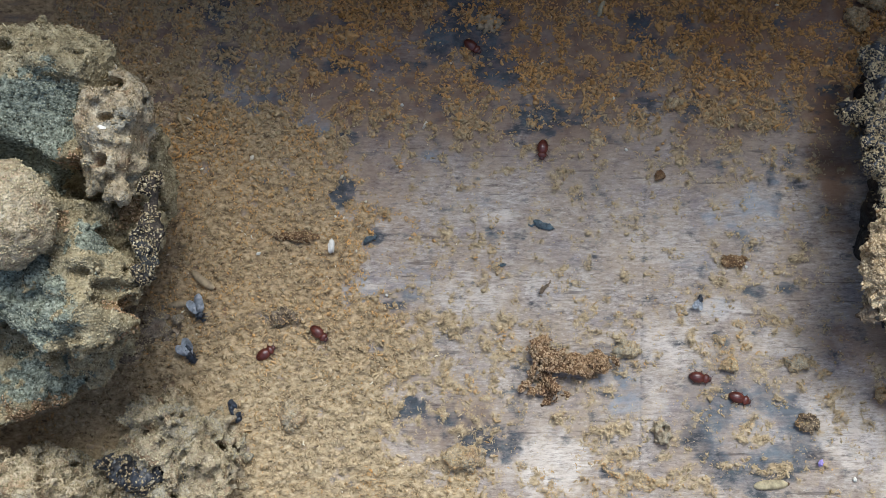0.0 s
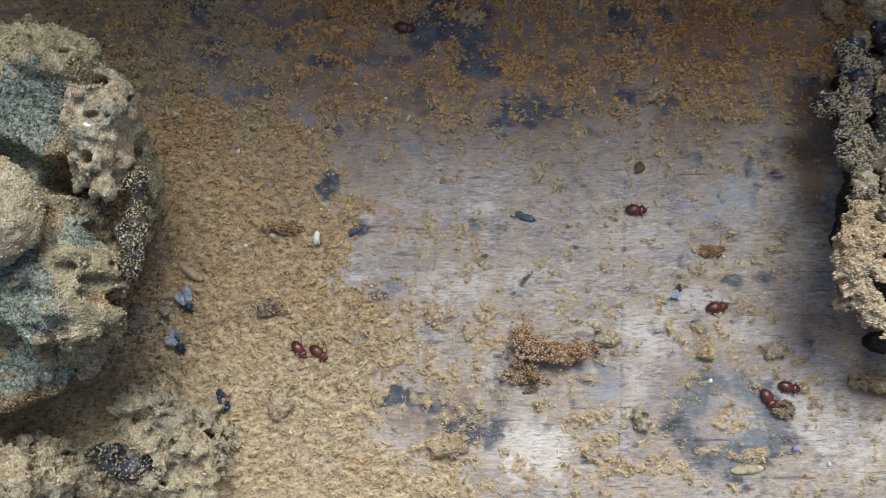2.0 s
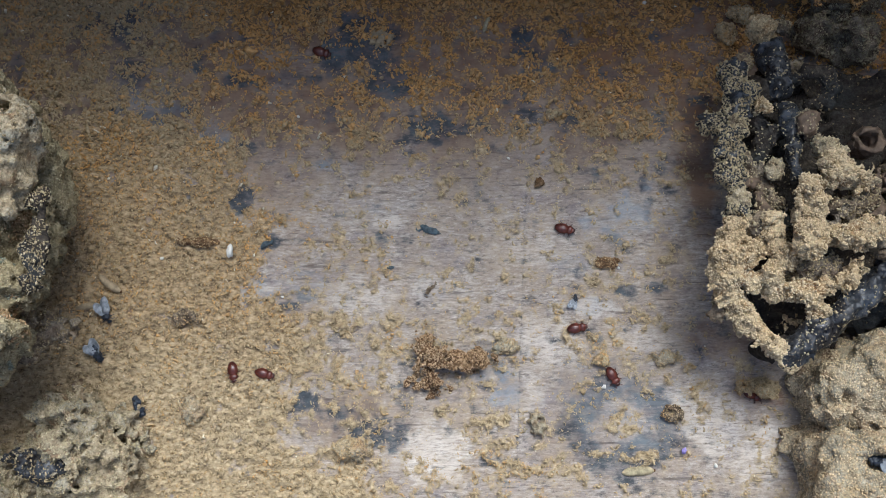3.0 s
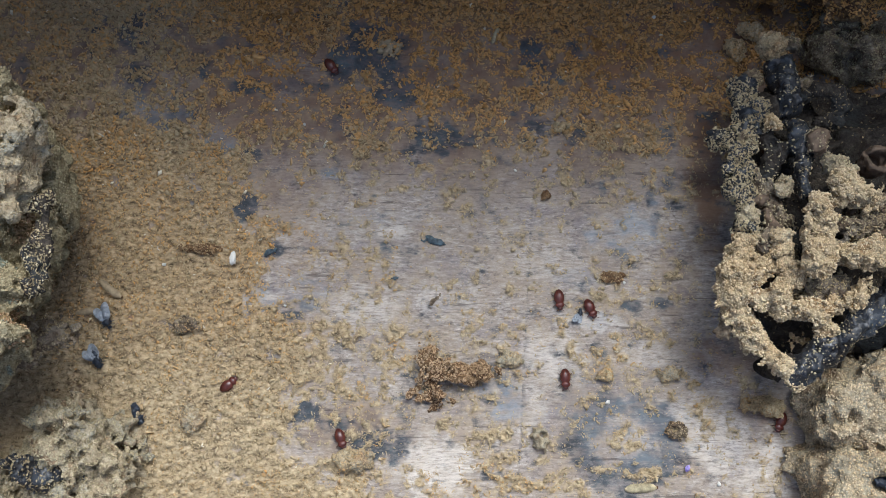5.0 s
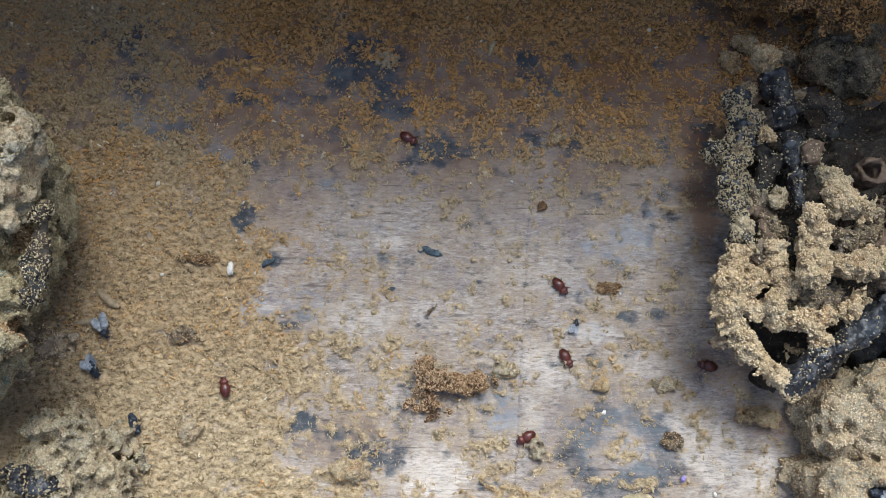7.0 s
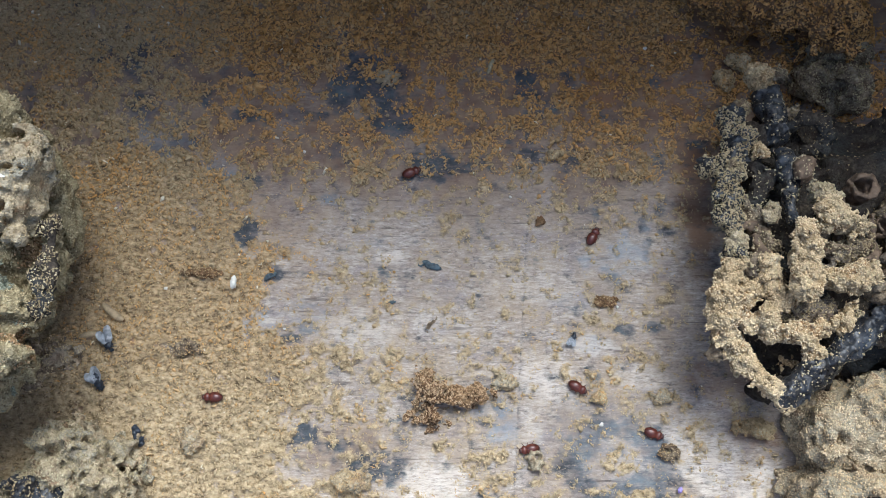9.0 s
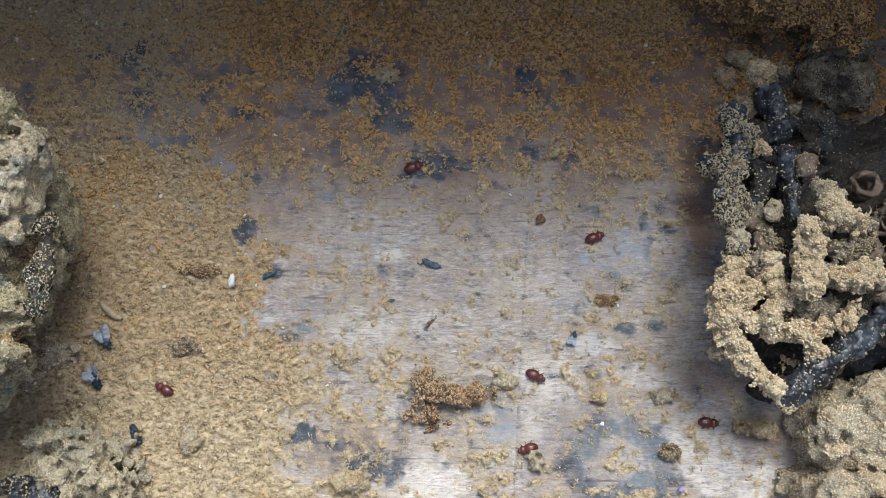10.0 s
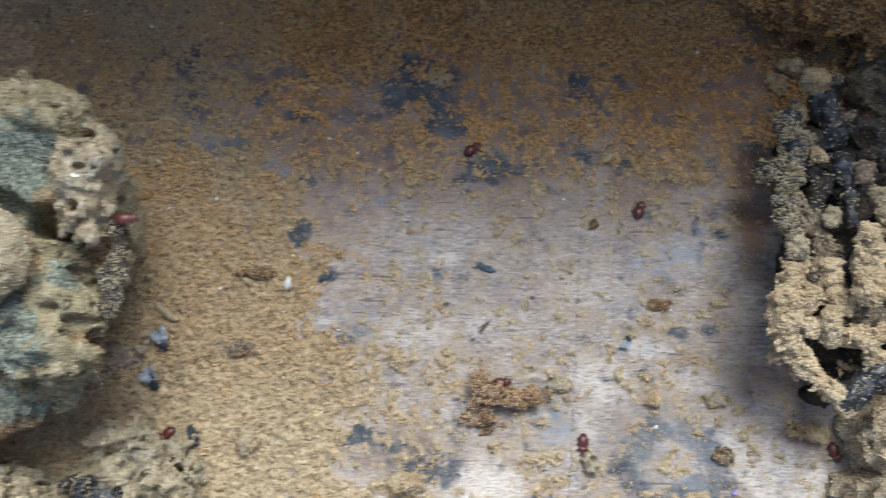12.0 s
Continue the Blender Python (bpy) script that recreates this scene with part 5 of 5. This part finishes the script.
# seconds, x, y in mm and heading in degrees
TRACKS = {
    "in the shade": [
        (0.0, 0.7, 50.0, -40), (0.5, 0.5, 49.7, -30), (1.0, -2.3, 51.4, -10), (1.5, -5.9, 52.8, -20), (2.0, -6.9, 52.1, -10),
        (2.5, -6.6, 52.1, -10), (3.0, -6.1, 51.5, -20), (3.2, -6.3, 50.7, -25), (4.0, -6.4, 50.5, -40), (4.8, -6.2, 50.2, -60),
        (5.0, -5.7, 50.5, -50), (5.5, 0.7, 46.7, -40), (6.0, 6.1, 42.9, -30), (6.5, 7.0, 40.7, -30), (7.0, 6.9, 40.9, -30),
        (7.2, 6.8, 40.9, -30), (8.0, 6.9, 38.8, 0), (8.8, 7.1, 38.0, 25), (9.0, 7.3, 37.9, 20), (9.5, 7.0, 37.5, 30),
        (10.0, 7.7, 38.4, 20), (10.5, 7.8, 38.1, 15), (11.0, 7.4, 38.3, 40), (11.5, 9.1, 41.5, 60), (12.0, 8.4, 42.0, 35),
    ],
    "across the open": [
        (0.0, 10.8, 34.3, -95), (0.5, 14.2, 33.1, -60), (1.0, 20.3, 27.5, -35), (1.5, 20.9, 25.2, -10), (2.0, 26.7, 24.0, -5),
        (2.5, 30.7, 23.0, -10), (3.0, 31.1, 23.1, -15), (3.2, 30.5, 22.7, -20), (4.0, 30.6, 18.5, -70), (4.8, 30.5, 15.0, -88),
        (5.0, 29.4, 14.5, -85), (5.5, 29.4, 10.5, -90), (6.0, 29.5, 10.5, -90), (6.5, 29.8, 10.0, -85), (7.0, 30.9, 7.4, -60),
        (7.2, 31.9, 5.5, -75), (8.0, 33.3, 4.0, -50), (8.8, 34.1, 4.0, -45), (9.0, 32.8, 4.9, -30), (9.5, 30.6, 5.0, 10),
        (10.0, 26.5, 6.4, -25), (10.5, 22.9, 7.6, -25), (11.0, 18.7, 5.6, 20), (11.5, 14.6, 5.2, 25), (12.0, 13.2, 5.6, 10),
    ],
    "to the south": [
        (0.0, -21.1, 7.8, -40), (0.5, -20.9, 7.6, -50), (1.0, -20.7, 7.6, -35), (1.5, -20.9, 4.9, -30), (2.0, -19.1, 3.7, -35),
        (2.5, -16.5, 2.3, -20), (3.0, -14.1, 1.7, -15), (3.2, -13.3, 1.1, -20), (4.0, -8.7, -1.2, -60), (4.8, -4.2, -3.4, -88),
        (5.0, -2.7, -6.2, -70), (5.5, 0.8, -7.0, -38), (6.0, 3.8, -11.0, -45), (6.5, 5.7, -13.7, -45), (7.2, 6.5, -19.1, -60),
        (9.0, 9.5, -27.0, -60), (12.0, 9.6, -26.8, -60),
    ],
    "over the drift": [
        (0.0, -28.6, 5.0, 35), (0.5, -26.3, 5.9, 30), (1.0, -23.0, 6.5, 25), (1.5, -22.5, 5.5, -10), (2.0, -21.9, 4.1, -50),
        (2.5, -19.8, 3.7, -40), (3.0, -18.7, 2.1, -80), (3.2, -18.0, 1.1, -50), (4.0, -18.0, 1.2, 0), (4.8, -18.2, 1.4, 35),
        (5.0, -19.5, 1.4, 40), (5.5, -18.8, 1.4, 75), (6.0, -18.3, 1.3, 75), (6.5, -18.1, 2.2, 50), (7.0, -19.5, 2.4, 100),
        (7.2, -19.7, 1.5, 95), (8.0, -20.3, 2.0, 140), (8.8, -21.3, 2.5, 178), (9.0, -21.7, 2.8, 180), (9.5, -24.7, 2.8, 188),
        (10.0, -28.7, 3.7, 150), (10.5, -32.2, 3.7, 195), (11.0, -34.0, 2.4, 235), (11.5, -34.9, 0.1, 240), (12.0, -36.5, -2.8, 215),
    ],
    "by the scratch": [
        (0.0, 41.7, -23.8, 110), (1.3, 41.7, -23.6, 110), (1.4, 41.1, -17.1, 110), (1.5, 40.2, -0.1, 105), (1.6, 37.8, 9.8, 90),
        (1.8, 37.8, 9.8, 20), (2.0, 37.7, 9.8, 5), (2.5, 36.0, 9.0, 10), (3.0, 32.6, 8.1, 10), (3.2, 30.8, 7.5, 15),
        (4.0, 33.4, 9.6, -30), (4.8, 34.5, 11.4, -75), (5.0, 34.0, 13.2, -65), (5.5, 32.3, 15.7, -55), (6.0, 30.2, 17.5, -40),
        (6.5, 29.9, 17.6, -40), (7.0, 30.1, 18.1, -50), (7.2, 29.9, 18.3, -50), (8.0, 33.6, 24.0, 20), (8.8, 35.7, 28.1, 80),
        (9.0, 35.6, 27.9, 60), (9.5, 35.5, 27.7, 40), (10.0, 35.7, 27.5, 20), (10.5, 35.3, 26.3, 40), (11.0, 33.2, 31.3, 100),
        (11.5, 34.8, 32.7, 60), (12.0, 34.6, 32.5, 70),
    ],
    "by the ring": [
        (0.0, 37.2, -1.2, -20), (0.5, 36.5, -0.5, 10), (1.0, 38.4, -0.3, 15), (1.2, 39.3, -0.6, 5), (1.4, 40.9, -1.3, -15),
        (1.6, 44.3, -2.1, -40), (1.8, 44.4, -2.3, -50), (2.0, 44.3, -3.0, -60), (2.5, 39.3, -4.2, 0), (3.0, 37.7, 1.0, -60),
        (3.2, 36.9, 0.7, -60), (4.0, 32.9, 2.7, -70), (4.8, 30.6, 4.2, -85), (5.0, 30.2, 2.8, -88), (5.5, 29.0, -0.7, -108),
        (6.0, 26.9, -5.5, -110), (6.5, 26.4, -6.4, -115), (7.0, 25.0, -4.3, -150), (7.2, 24.8, -4.1, -150), (8.0, 24.9, -4.3, -150),
        (8.8, 24.9, -4.2, -170), (9.0, 25.7, -4.3, -170), (9.5, 25.7, -3.3, -170), (10.0, 25.5, -4.3, -165), (10.5, 25.1, -4.9, -175),
        (11.0, 24.7, -4.0, -100), (11.5, 24.8, -3.1, -85), (12.0, 25.5, -3.1, -92),
    ],
    "by the open comb": [
        (0.0, 31.9, 1.6, -10), (0.5, 36.2, 1.4, -20), (1.0, 39.3, 2.5, -35), (1.2, 41.4, 1.1, -30), (1.4, 42.5, 0.9, -20),
        (1.6, 45.0, -0.2, -35), (1.8, 45.7, -0.8, -25), (2.0, 47.2, -1.5, -15), (2.5, 51.0, -0.5, 0), (3.0, 58.0, -1.8, -30),
        (3.2, 58.9, -2.7, -35), (4.0, 60.6, -3.9, -60), (4.8, 61.6, -3.2, -100), (5.5, 61.0, -1.9, -140), (6.2, 60.6, 4.7, -160),
        (6.6, 59.2, 6.5, -170), (7.0, 51.9, 6.4, -190), (7.2, 50.4, 5.5, -165), (8.0, 44.5, -0.8, -100), (8.8, 42.2, -2.0, -50),
        (9.0, 44.0, -1.8, -20), (9.5, 46.6, -1.4, -10), (10.0, 52.0, -0.2, -5), (10.5, 54.8, -0.7, -15), (11.0, 58.1, -2.3, -40),
        (11.5, 61.8, -3.3, -60), (12.0, 62.8, -3.7, -70),
    ],
}


def motions():
    first = make_beetle()
    beetles = [first] + [copy_thing(first, Matrix()) for _ in TRACKS]
    for beetle, rows in zip(beetles, TRACKS.values()):
        keys = []
        for t, x, y, turn in rows:
            z = float(floor_height(np.array([x]), np.array([y]))[0])
            keys.append((t, pose(x * MM, y * MM, (max(z, 0.0) + 0.05) * MM, 0, 0, turn)))
        walk(beetle, keys)
    # one more comes out from under the tall comb at the end
    tagged(beetles[-1], "small glossy red-brown beetle creeping out beside the tall comb")
    walk(beetles[-1], [(t, pose(x * MM, y * MM, z * MM, 0, 0, turn)) for t, x, y, z, turn in ((0, -39.5, 27.4, 30.0, 0), (10.1, -39.4, 26.4, 30.3, 0), (10.5, -38.5, 23.3, 31.3, 0), (11.0, -37.3, 23.3, 31.5, -4), (11.4, -37.1, 23.2, 31.6, -6), (11.7, -36.9, 23.1, 31.6, -5), (12, -34.2, 23.4, 31.0, 5))])


motions()
